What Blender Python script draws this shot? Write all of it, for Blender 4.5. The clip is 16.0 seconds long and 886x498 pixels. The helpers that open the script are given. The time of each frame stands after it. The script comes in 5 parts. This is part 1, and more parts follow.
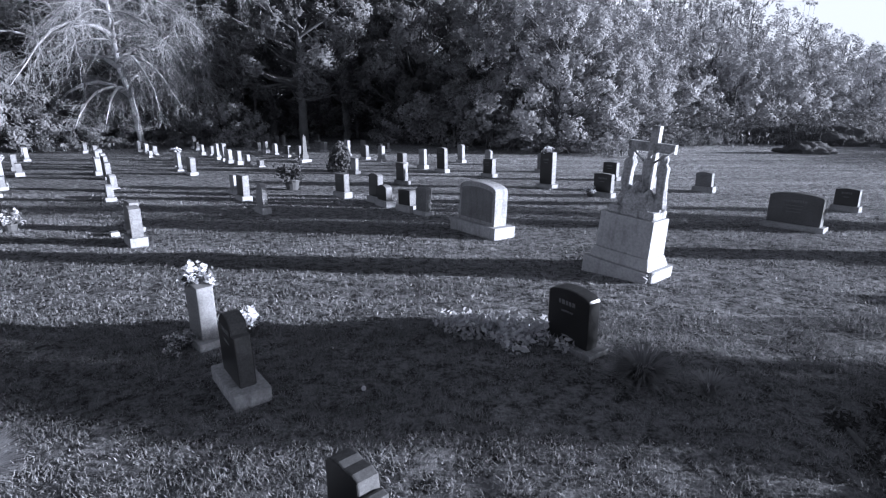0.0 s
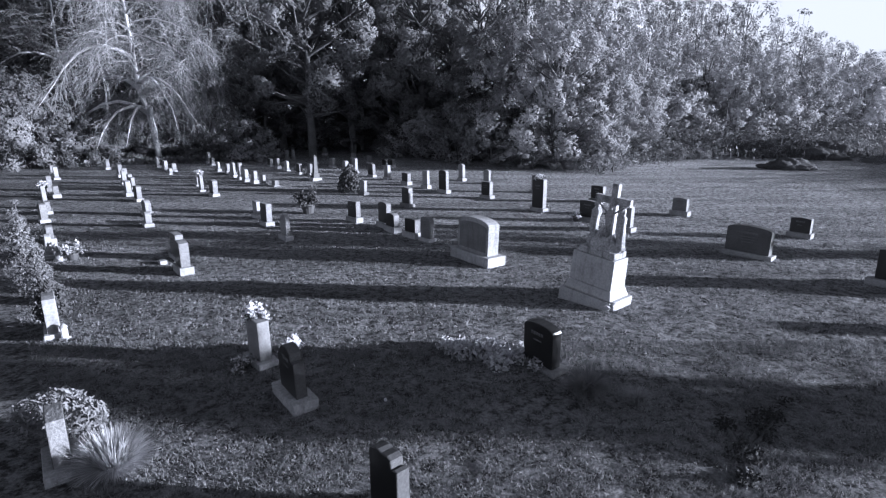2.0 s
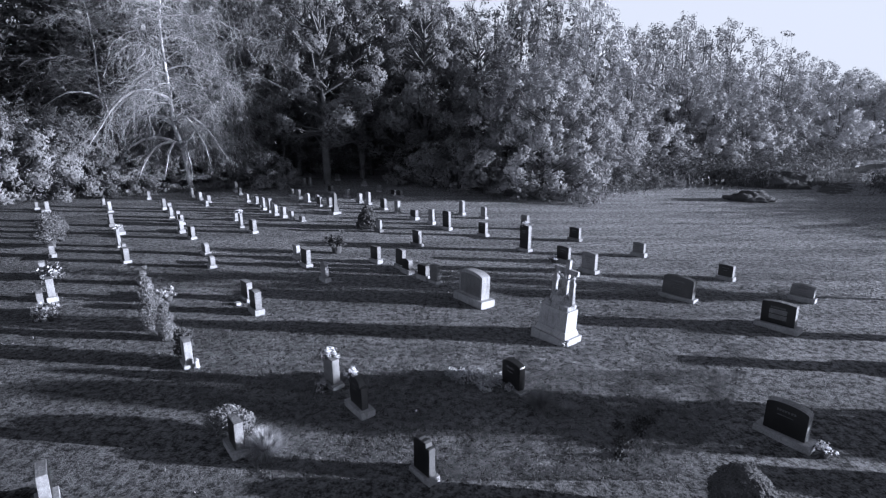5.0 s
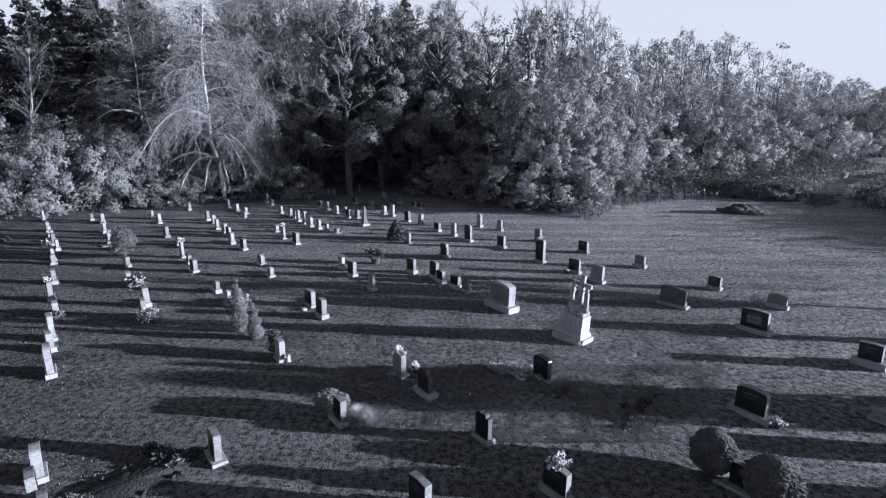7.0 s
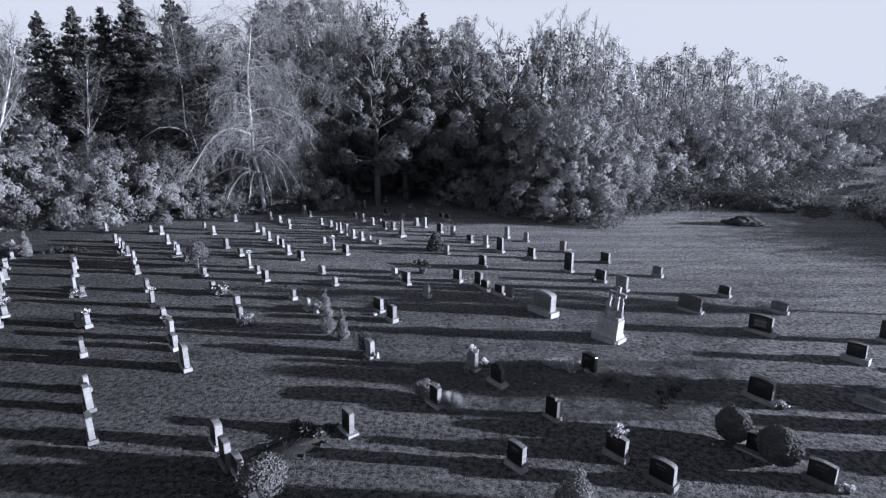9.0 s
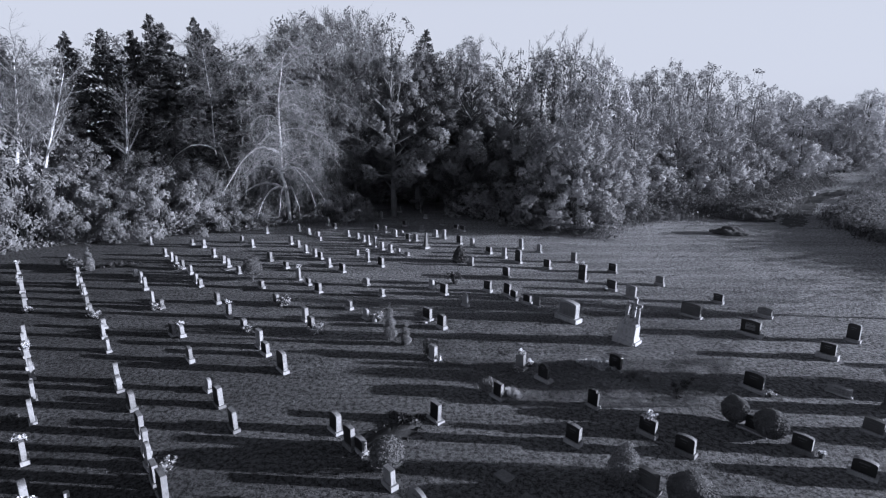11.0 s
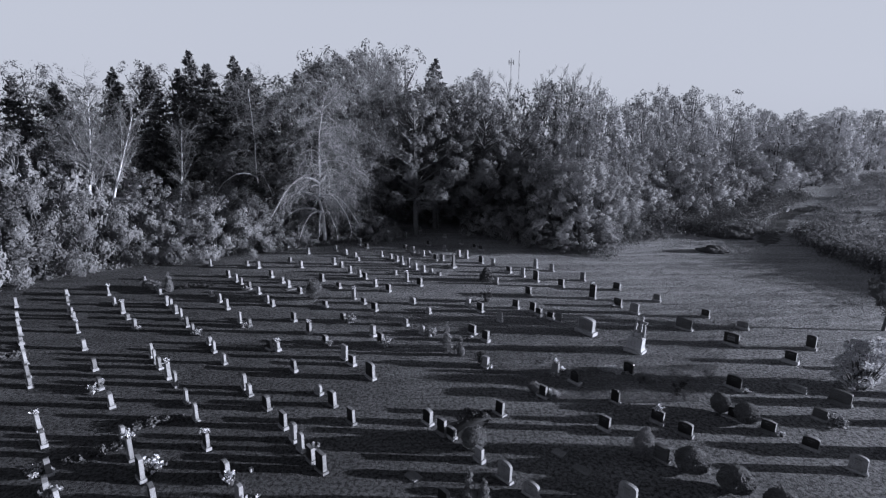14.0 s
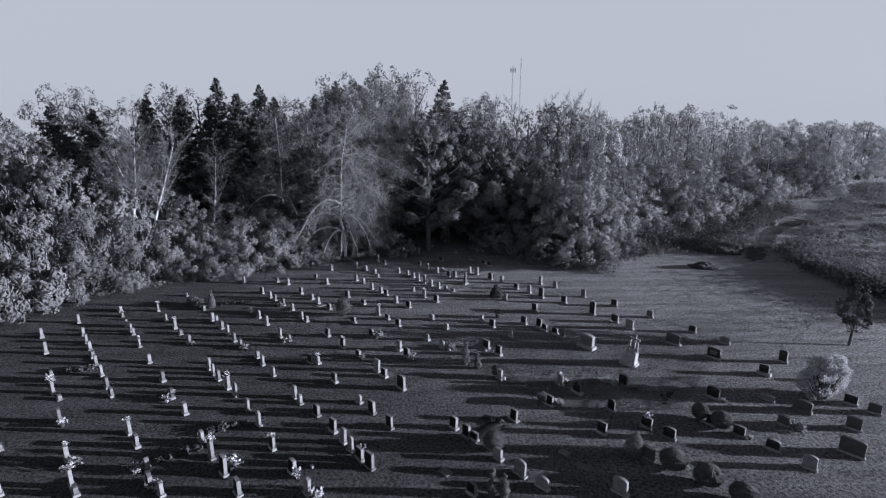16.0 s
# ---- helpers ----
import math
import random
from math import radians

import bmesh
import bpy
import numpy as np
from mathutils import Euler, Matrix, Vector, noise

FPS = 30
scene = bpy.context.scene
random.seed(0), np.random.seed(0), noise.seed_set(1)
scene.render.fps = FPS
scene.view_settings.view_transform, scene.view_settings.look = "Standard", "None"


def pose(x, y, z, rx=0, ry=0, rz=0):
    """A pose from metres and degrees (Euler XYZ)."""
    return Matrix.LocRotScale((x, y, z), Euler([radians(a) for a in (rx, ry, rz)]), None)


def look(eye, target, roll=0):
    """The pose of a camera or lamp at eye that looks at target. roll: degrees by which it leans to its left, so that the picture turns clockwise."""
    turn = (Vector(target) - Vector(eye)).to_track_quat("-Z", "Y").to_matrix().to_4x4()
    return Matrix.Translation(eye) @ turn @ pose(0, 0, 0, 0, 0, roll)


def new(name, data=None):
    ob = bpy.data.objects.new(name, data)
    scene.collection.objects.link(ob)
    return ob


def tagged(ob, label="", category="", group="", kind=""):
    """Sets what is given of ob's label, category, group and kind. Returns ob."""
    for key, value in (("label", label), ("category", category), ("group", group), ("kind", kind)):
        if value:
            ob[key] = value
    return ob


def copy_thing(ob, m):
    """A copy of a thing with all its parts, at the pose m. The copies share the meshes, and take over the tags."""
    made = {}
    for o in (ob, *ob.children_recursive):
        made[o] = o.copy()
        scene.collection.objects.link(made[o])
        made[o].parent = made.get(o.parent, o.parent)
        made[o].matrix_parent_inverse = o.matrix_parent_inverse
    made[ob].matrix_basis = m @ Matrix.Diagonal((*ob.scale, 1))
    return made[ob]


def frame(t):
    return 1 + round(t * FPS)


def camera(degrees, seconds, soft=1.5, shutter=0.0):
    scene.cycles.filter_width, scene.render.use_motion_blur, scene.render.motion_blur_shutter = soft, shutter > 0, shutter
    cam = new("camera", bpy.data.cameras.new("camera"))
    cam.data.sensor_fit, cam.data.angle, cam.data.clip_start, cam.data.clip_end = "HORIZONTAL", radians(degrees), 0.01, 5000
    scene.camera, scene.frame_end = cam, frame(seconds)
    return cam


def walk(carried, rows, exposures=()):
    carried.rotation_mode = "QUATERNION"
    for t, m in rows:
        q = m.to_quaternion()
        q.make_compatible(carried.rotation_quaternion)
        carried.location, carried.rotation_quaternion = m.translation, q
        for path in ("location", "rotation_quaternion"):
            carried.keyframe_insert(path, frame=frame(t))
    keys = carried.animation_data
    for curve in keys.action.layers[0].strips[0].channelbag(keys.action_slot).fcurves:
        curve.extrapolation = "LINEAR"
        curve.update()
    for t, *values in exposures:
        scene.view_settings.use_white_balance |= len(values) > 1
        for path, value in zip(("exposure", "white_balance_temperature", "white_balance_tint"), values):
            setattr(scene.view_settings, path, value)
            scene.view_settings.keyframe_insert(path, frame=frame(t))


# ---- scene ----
cam = camera(79.5, 16.0, 1.2)
PATH = [
    (0, (0.023, -0.036, 2.875), (0.026, 1.897, 2.361), -0.1),
    (0.5, (0.025, -0.449, 3.129), (0.026, 1.483, 2.614), -0.1),
    (1, (0.04, -0.888, 3.41), (0.038, 1.045, 2.893), -0.1),
    (1.5, (0.045, -1.33, 3.684), (0.04, 0.603, 3.172), -0.2),
    (2, (0.06, -1.841, 4.06), (0.054, 0.092, 3.549), -0.2),
    (2.5, (0.047, -2.419, 4.527), (0.044, -0.486, 4.014), -0.2),
    (3, (0.061, -3.081, 5.082), (0.058, -1.149, 4.567), -0.1),
    (3.5, (0.109, -3.801, 5.635), (0.103, -1.869, 5.12), -0.2),
    (4, (0.102, -4.534, 6.073), (0.096, -2.6, 5.561), -0.2),
    (6.5, (-1.043, -8.674, 7.986), (-1.048, -6.74, 7.479), -0.0),
    (7, (-1.521, -9.554, 8.402), (-1.527, -7.619, 7.894), 0.0),
    (7.5, (-2.101, -10.42, 8.799), (-2.106, -8.485, 8.29), 0.1),
    (8, (-2.745, -11.311, 9.161), (-2.75, -9.376, 8.656), 0.1),
    (8.5, (-3.427, -12.191, 9.507), (-3.431, -10.255, 9.005), 0.1),
    (9, (-4.188, -13.148, 9.954), (-4.185, -11.211, 9.453), 0.1),
    (11.5, (-8.359, -18.259, 12.688), (-8.274, -16.327, 12.177), 0.2),
    (12, (-9.125, -19.337, 13.116), (-9.023, -17.405, 12.61), 0.2),
    (12.5, (-9.993, -20.375, 13.659), (-9.875, -18.443, 13.155), 0.2),
    (13, (-10.687, -21.417, 14.378), (-10.565, -19.486, 13.871), 0.2),
    (13.5, (-11.36, -22.447, 15.164), (-11.236, -20.517, 14.655), 0.3),
    (14, (-11.914, -23.462, 15.982), (-11.792, -21.532, 15.472), 0.3),
    (14.5, (-12.481, -24.502, 16.795), (-12.356, -22.572, 16.285), 0.3),
    (15, (-12.93, -25.641, 17.599), (-12.807, -23.71, 17.091), 0.3),
    (15.5, (-13.31, -26.796, 18.442), (-13.188, -24.865, 17.934), 0.3),
    (16, (-13.667, -28.003, 19.313), (-13.546, -26.073, 18.803), 0.3),
]
EXPOSURES = [(0.0, 1.78, 5600, 14), (3.5, 1.62, 5600, 14), (6.5, 1.44, 5620, 14), (9.0, 1.35, 5650, 14), (12.5, 1.14, 5700, 14), (16.0, 0.88, 5740, 14)]
walk(cam, [(t, look(eye, target, roll)) for t, eye, target, roll in PATH], EXPOSURES)

# ---- world and sun ----
SUN_UP, SUN_ROUND = 7.4, 96.5
world = bpy.data.worlds.new("sky")
scene.world = world
world.use_nodes = True
wn, wl = world.node_tree.nodes, world.node_tree.links
sky = wn.new("ShaderNodeTexSky")
sky.sky_type = "NISHITA"
sky.sun_disc = False
sky.sun_elevation, sky.sun_rotation = radians(SUN_UP), radians(SUN_ROUND)
sky.air_density, sky.dust_density, sky.ozone_density = 1.0, 2.0, 1.0
pale = wn.new("ShaderNodeHueSaturation")
pale.inputs["Saturation"].default_value = 0.08
pale.inputs["Value"].default_value = 0.26
wl.new(sky.outputs["Color"], pale.inputs["Color"])
haze = wn.new("ShaderNodeMix")
haze.data_type = "RGBA"
up = wn.new("ShaderNodeSeparateXYZ")
wl.new(wn.new("ShaderNodeTexCoord").outputs["Generated"], up.inputs["Vector"])
fade = wn.new("ShaderNodeMapRange")
fade.interpolation_type = "SMOOTHSTEP"
fade.inputs["From Min"].default_value, fade.inputs["From Max"].default_value = 0.16, 0.36
fade.inputs["To Min"].default_value, fade.inputs["To Max"].default_value = 0.88, 0.05
wl.new(up.outputs["Z"], fade.inputs["Value"])
wl.new(fade.outputs["Result"], haze.inputs["Factor"])
haze.inputs["B"].default_value = (2.62, 2.62, 2.65, 1)
wl.new(pale.outputs["Color"], haze.inputs["A"])
wl.new(haze.outputs["Result"], wn["Background"].inputs["Color"])
wn["Background"].inputs["Strength"].default_value = 0.12

sun_data = bpy.data.lights.new("sun", "SUN")
sun_data.energy, sun_data.angle, sun_data.color = 5.0, radians(0.6), (1.0, 0.99, 0.97)
sun = new("sun", sun_data)
a, u = radians(90 - SUN_ROUND), radians(SUN_UP)
sun.matrix_world = look((60 * math.cos(a), 60 * math.sin(a), 60 * math.tan(u)), (0, 0, 0))

# ---- materials ----
def material(name, low, high, rough=0.8, coarse=2.0, fine=30.0, bump=0.3, dist=0.01, vary=0.0, through_light=0.0,
             speck=0.0, spec=0.3, island=False, stains=0.0, each=0.0):
    """A grey surface between two values: patches, grain, stains, relief, and a different tone for each piece."""
    m = bpy.data.materials.new(name)
    m.use_nodes = True
    n, l = m.node_tree.nodes, m.node_tree.links
    b = n["Principled BSDF"]
    b.inputs["Roughness"].default_value = rough
    b.inputs["Specular IOR Level"].default_value = 0.12 if through_light else spec
    co = n.new("ShaderNodeTexCoord")
    where = co.outputs["Object"]
    big, small = n.new("ShaderNodeTexNoise"), n.new("ShaderNodeTexNoise")
    for tex, scale, detail in ((big, coarse, 4.0), (small, fine, 6.0)):
        tex.inputs["Scale"].default_value, tex.inputs["Detail"].default_value = scale, detail
        l.new(where, tex.inputs["Vector"])
    mixf = n.new("ShaderNodeMath")
    mixf.operation = "MULTIPLY_ADD"
    mixf.inputs[1].default_value = 0.55
    l.new(small.outputs["Fac"], mixf.inputs[0])
    half = n.new("ShaderNodeMath")
    half.operation = "MULTIPLY"
    half.inputs[1].default_value = 0.45
    l.new(big.outputs["Fac"], half.inputs[0])
    l.new(half.outputs[0], mixf.inputs[2])
    ramp = n.new("ShaderNodeValToRGB")
    ramp.color_ramp.elements[0].position, ramp.color_ramp.elements[1].position = 0.34, 0.66
    ramp.color_ramp.elements[0].color = (low, low, low * 1.05, 1)
    ramp.color_ramp.elements[1].color = (high, high, high * 1.05, 1)
    l.new(mixf.outputs[0], ramp.inputs["Fac"])
    colour = ramp.outputs["Color"]
    if stains:
        drip = n.new("ShaderNodeTexNoise")
        drip.inputs["Scale"].default_value, drip.inputs["Detail"].default_value = 3.5, 8.0
        mp = n.new("ShaderNodeMapping")
        mp.inputs["Scale"].default_value = (2.2, 2.2, 0.6)
        l.new(where, mp.inputs["Vector"])
        l.new(mp.outputs["Vector"], drip.inputs["Vector"])
        cut = n.new("ShaderNodeMapRange")
        cut.inputs["From Min"].default_value, cut.inputs["From Max"].default_value = 0.52, 0.72
        cut.inputs["To Min"].default_value, cut.inputs["To Max"].default_value = 1.0, 1.0 - stains
        l.new(drip.outputs["Fac"], cut.inputs["Value"])
        hs = n.new("ShaderNodeHueSaturation")
        l.new(colour, hs.inputs["Color"])
        l.new(cut.outputs["Result"], hs.inputs["Value"])
        colour = hs.outputs["Color"]
    if vary:
        if island:
            rnd = n.new("ShaderNodeNewGeometry").outputs["Random Per Island"]
        else:
            rnd = n.new("ShaderNodeObjectInfo").outputs["Random"]
        mr = n.new("ShaderNodeMapRange")
        mr.inputs["To Min"].default_value, mr.inputs["To Max"].default_value = 1 - vary, 1 + vary
        l.new(rnd, mr.inputs["Value"])
        hv = n.new("ShaderNodeHueSaturation")
        l.new(colour, hv.inputs["Color"])
        l.new(mr.outputs["Result"], hv.inputs["Value"])
        colour = hv.outputs["Color"]
    if each:
        of_each = n.new("ShaderNodeMapRange")
        of_each.inputs["To Min"].default_value, of_each.inputs["To Max"].default_value = 1 - each, 1 + each
        l.new(n.new("ShaderNodeObjectInfo").outputs["Random"], of_each.inputs["Value"])
        he = n.new("ShaderNodeHueSaturation")
        l.new(colour, he.inputs["Color"])
        l.new(of_each.outputs["Result"], he.inputs["Value"])
        colour = he.outputs["Color"]
    if speck:
        vo = n.new("ShaderNodeTexVoronoi")
        vo.inputs["Scale"].default_value = 140
        l.new(where, vo.inputs["Vector"])
        sp = n.new("ShaderNodeMix")
        sp.data_type, sp.blend_type = "RGBA", "OVERLAY"
        sp.inputs["Factor"].default_value = speck
        l.new(colour, sp.inputs["A"])
        l.new(vo.outputs["Distance"], sp.inputs["B"])
        colour = sp.outputs["Result"]
    l.new(colour, b.inputs["Base Color"])
    if bump:
        bp = n.new("ShaderNodeBump")
        bp.inputs["Strength"].default_value, bp.inputs["Distance"].default_value = bump, dist
        l.new(mixf.outputs[0], bp.inputs["Height"])
        l.new(bp.outputs["Normal"], b.inputs["Normal"])
    if through_light:
        tr = n.new("ShaderNodeBsdfTranslucent")
        l.new(colour, tr.inputs["Color"])
        ms = n.new("ShaderNodeMixShader")
        ms.inputs["Fac"].default_value = through_light
        l.new(b.outputs["BSDF"], ms.inputs[1])
        l.new(tr.outputs["BSDF"], ms.inputs[2])
        l.new(ms.outputs["Shader"], n["Material Output"].inputs["Surface"])
    return m


M_TURF = material("turf", 0.034, 0.18, 0.95, 5.5, 17.0, 1.0, 0.1, spec=0.05)
thatch = M_TURF.node_tree.nodes["Color Ramp"].color_ramp
thatch.elements[0].position, thatch.elements[1].position = 0.42, 0.58
M_TURF.node_tree.nodes["Noise Texture.001"].inputs["Roughness"].default_value = 0.68
tn, tl = M_TURF.node_tree.nodes, M_TURF.node_tree.links
swell, squash, wave = tn.new("ShaderNodeTexNoise"), tn.new("ShaderNodeMapping"), tn.new("ShaderNodeBump")
swell.inputs["Scale"].default_value, swell.inputs["Detail"].default_value = 6.5, 4.0
squash.inputs["Scale"].default_value = (0.8, 1.2, 1.0)
squash.inputs["Rotation"].default_value = (0, 0, 0.3)
wave.inputs["Strength"].default_value, wave.inputs["Distance"].default_value = 0.9, 0.022
tl.new(tn["Texture Coordinate"].outputs["Object"], squash.inputs["Vector"])
tl.new(squash.outputs["Vector"], swell.inputs["Vector"])
tl.new(swell.outputs["Fac"], wave.inputs["Height"])
tl.new(wave.outputs["Normal"], tn["Bump"].inputs["Normal"])
tl.new(tn["Noise Texture.001"].outputs["Fac"], tn["Bump"].inputs["Height"])
M_BLADE = material("grass_blades", 0.11, 0.22, 0.6, 0.5, 4.0, 0, vary=0.52, through_light=0.25, island=True)

def lawn_light_ramp(m):
    """Light put into the grass colour: darker among the older graves, paler towards the meadow, with a ragged border.
    """
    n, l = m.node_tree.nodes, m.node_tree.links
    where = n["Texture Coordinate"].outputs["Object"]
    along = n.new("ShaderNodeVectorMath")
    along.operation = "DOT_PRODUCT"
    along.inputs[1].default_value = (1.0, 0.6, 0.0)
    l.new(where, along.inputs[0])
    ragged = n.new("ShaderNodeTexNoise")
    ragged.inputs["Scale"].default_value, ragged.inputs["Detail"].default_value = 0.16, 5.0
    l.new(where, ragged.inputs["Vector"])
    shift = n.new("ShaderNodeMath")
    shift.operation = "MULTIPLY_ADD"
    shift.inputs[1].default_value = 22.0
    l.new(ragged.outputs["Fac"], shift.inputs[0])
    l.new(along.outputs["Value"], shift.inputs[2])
    # dry is the gain of the painted light: low among the graves, high rightwards
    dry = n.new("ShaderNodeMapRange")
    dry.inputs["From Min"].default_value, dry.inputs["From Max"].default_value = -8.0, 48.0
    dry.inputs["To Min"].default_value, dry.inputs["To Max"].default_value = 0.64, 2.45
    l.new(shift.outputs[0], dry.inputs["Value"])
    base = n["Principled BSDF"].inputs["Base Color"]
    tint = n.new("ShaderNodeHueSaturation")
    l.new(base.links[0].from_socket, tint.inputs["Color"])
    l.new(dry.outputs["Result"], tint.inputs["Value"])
    lanes, lie = n.new("ShaderNodeTexNoise"), n.new("ShaderNodeMapping")
    lie.inputs["Rotation"].default_value, lie.inputs["Scale"].default_value = (0, 0, 0.42), (0.07, 0.9, 1.0)
    lanes.inputs["Scale"].default_value, lanes.inputs["Detail"].default_value = 1.0, 4.0
    l.new(where, lie.inputs["Vector"])
    l.new(lie.outputs["Vector"], lanes.inputs["Vector"])
    streak = n.new("ShaderNodeMapRange")
    streak.inputs["From Min"].default_value, streak.inputs["From Max"].default_value = 0.3, 0.7
    streak.inputs["To Min"].default_value, streak.inputs["To Max"].default_value = 0.74, 1.26
    l.new(lanes.outputs["Fac"], streak.inputs["Value"])
    mown = n.new("ShaderNodeHueSaturation")
    l.new(tint.outputs["Color"], mown.inputs["Color"])
    l.new(streak.outputs["Result"], mown.inputs["Value"])
    l.new(mown.outputs["Color"], base)


lawn_light_ramp(M_TURF)
lawn_light_ramp(M_BLADE)
M_WEED = material("weeds", 0.06, 0.24, 0.75, 0.3, 3.0, 0, vary=0.4, through_light=0.25, island=True)
patchy = M_WEED.node_tree.nodes["Color Ramp"].color_ramp
patchy.elements[0].position, patchy.elements[1].position = 0.42, 0.58
M_DIRT = material("bare_earth", 0.04, 0.1, 0.95, 0.8, 12.0, 0.8, 0.08, spec=0.1)
M_SOIL = material("dug_earth", 0.02, 0.06, 0.95, 1.5, 16.0, 0.9, 0.06, spec=0.1)
M_WHITE = material("weathered_marble", 0.15, 0.3, 0.75, 2.0, 22.0, 0.35, 0.01, vary=0.12, stains=0.35)
M_GREY = material("grey_granite", 0.1, 0.19, 0.7, 2.5, 40.0, 0.3, 0.008, vary=0.2, speck=0.4, stains=0.25)
M_ROUGH = material("rock_pitched_granite", 0.12, 0.25, 0.85, 5.0, 26.0, 0.9, 0.03, vary=0.2, speck=0.3)
M_BLACK = material("polished_black_granite", 0.008, 0.02, 0.32, 3.0, 60.0, 0.0, vary=0.3, spec=0.5)
M_CONCRETE = material("concrete_base", 0.19, 0.35, 0.9, 2.0, 30.0, 0.5, 0.01, vary=0.15, stains=0.35)
M_SLATE = material("dark_grey_granite", 0.045, 0.09, 0.6, 2.5, 40.0, 0.2, 0.006, speck=0.3)
M_LETTER = material("cut_lettering", 0.07, 0.14, 0.8, 8.0, 50.0, 0.2)
M_PAINT = material("whitewashed_stone", 0.26, 0.41, 0.7, 1.6, 24.0, 0.3, 0.01, stains=0.3)
M_STATUE = material("weathered_white_statue", 0.15, 0.42, 0.75, 5.0, 26.0, 0.5, 0.012, stains=0.75)
M_BARK = material("dark_bark", 0.05, 0.13, 0.95, 1.5, 16.0, 0.9, 0.04)
M_BIRCH = material("pale_dead_bark", 0.32, 0.6, 0.85, 1.2, 12.0, 0.5, 0.02)
M_TWIG = material("pale_dead_twigs", 0.15, 0.27, 0.85, 0.8, 5.0, 0, vary=0.3, island=True)
M_TWIG_DIM = material("grey_twigs", 0.11, 0.22, 0.85, 0.8, 5.0, 0, vary=0.3, island=True, each=0.28)
M_BRUSH = material("dark_brush", 0.045, 0.16, 0.8, 0.3, 3.0, 0, vary=0.4, through_light=0.15, island=True)
M_LEAF = material("tree_leaves", 0.085, 0.18, 0.85, 0.35, 3.0, 0, vary=0.16, through_light=0.12, island=True, each=0.28)
M_SHRUB = material("shrub_leaves", 0.11, 0.22, 0.85, 0.35, 3.0, 0, vary=0.16, through_light=0.12, island=True, each=0.28)
M_LEAF_PALE = material("silvery_leaves", 0.2, 0.35, 0.85, 0.35, 3.0, 0, vary=0.16, through_light=0.12, island=True, each=0.34)
M_WILLOW = material("willow_leaves", 0.14, 0.27, 0.85, 0.35, 3.0, 0, vary=0.16, through_light=0.12, island=True, each=0.25)
# haze over the far wood is painted into this leaf colour
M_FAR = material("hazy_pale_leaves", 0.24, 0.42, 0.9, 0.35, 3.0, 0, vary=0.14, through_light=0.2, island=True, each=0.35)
M_LEAF_DARK = material("dark_leaves", 0.055, 0.12, 0.85, 0.35, 3.0, 0, vary=0.16, through_light=0.12, island=True, each=0.28)
M_NEEDLE = material("conifer_needles", 0.05, 0.115, 0.85, 0.4, 4.0, 0, vary=0.4, through_light=0.1, island=True, each=0.28)
M_BOX = material("clipped_foliage", 0.065, 0.14, 0.85, 1.5, 10.0, 0, vary=0.4, through_light=0.15, island=True)
M_CLIPPED = material("dense_clipped_shrub", 0.04, 0.13, 0.9, 3.0, 45.0, 1.0, 0.03, spec=0.1)
M_CYPRESS = material("cypress_sprays", 0.11, 0.22, 0.85, 1.5, 10.0, 0, vary=0.4, through_light=0.15, island=True)
# near-black colour stands in for the shade that lies on this weed
M_SHADED_WEED = material("dead_weed", 0.02, 0.045, 0.9, 2.0, 12.0, 0, vary=0.4, island=True)
M_BUSHPALE = material("pale_bush_leaves", 0.38, 0.58, 0.6, 0.8, 6.0, 0, vary=0.35, through_light=0.4, island=True)
M_TUFT = material("dry_tussock_grass", 0.3, 0.5, 0.6, 1.0, 8.0, 0, vary=0.5, through_light=0.35, island=True)
M_PETAL = material("white_petals", 0.7, 0.9, 0.6, 6.0, 40.0, 0, vary=0.12, through_light=0.3, island=True)
M_PETAL_DIM = material("dull_petals", 0.25, 0.6, 0.6, 6.0, 40.0, 0, vary=0.4, through_light=0.3, island=True)
M_STEM = material("flower_stems", 0.06, 0.15, 0.7, 4.0, 30.0, 0, vary=0.3, through_light=0.2, island=True)
M_POT = material("dark_plastic_pot", 0.04, 0.08, 0.5, 3.0, 30.0, 0.1)
M_STEEL = material("galvanised_steel", 0.2, 0.35, 0.5, 0.5, 4.0, 0)

# ---- tools ----
def mesh_of(name, verts, faces, mat, smooth=False):
    """A mesh from arrays of places and of faces, all with the same number of corners."""
    verts, faces = np.asarray(verts, dtype=np.float32), np.asarray(faces, dtype=np.int32)
    me = bpy.data.meshes.new(name)
    n, k = faces.shape
    me.vertices.add(len(verts))
    me.vertices.foreach_set("co", verts.ravel())
    me.loops.add(n * k)
    me.loops.foreach_set("vertex_index", faces.ravel())
    me.polygons.add(n)
    me.polygons.foreach_set("loop_start", np.arange(0, n * k, k, dtype=np.int32))
    if smooth:
        me.polygons.foreach_set("use_smooth", np.ones(n, dtype=bool))
    me.update(calc_edges=True)
    me.materials.append(mat)
    return me


def child(name, me, parent, label=""):
    ob = new(name, me)
    ob.parent = parent
    return tagged(ob, label)


def part(name, bm, mat, parent, label="", smooth=False):
    me = bpy.data.meshes.new(name)
    bm.to_mesh(me)
    bm.free()
    me.materials.append(mat)
    if smooth:
        me.polygons.foreach_set("use_smooth", np.ones(len(me.polygons), dtype=bool))
    return child(name, me, parent, label)


def thing(name, label, category, group="", kind=""):
    return tagged(new(name), label, category, group, kind)


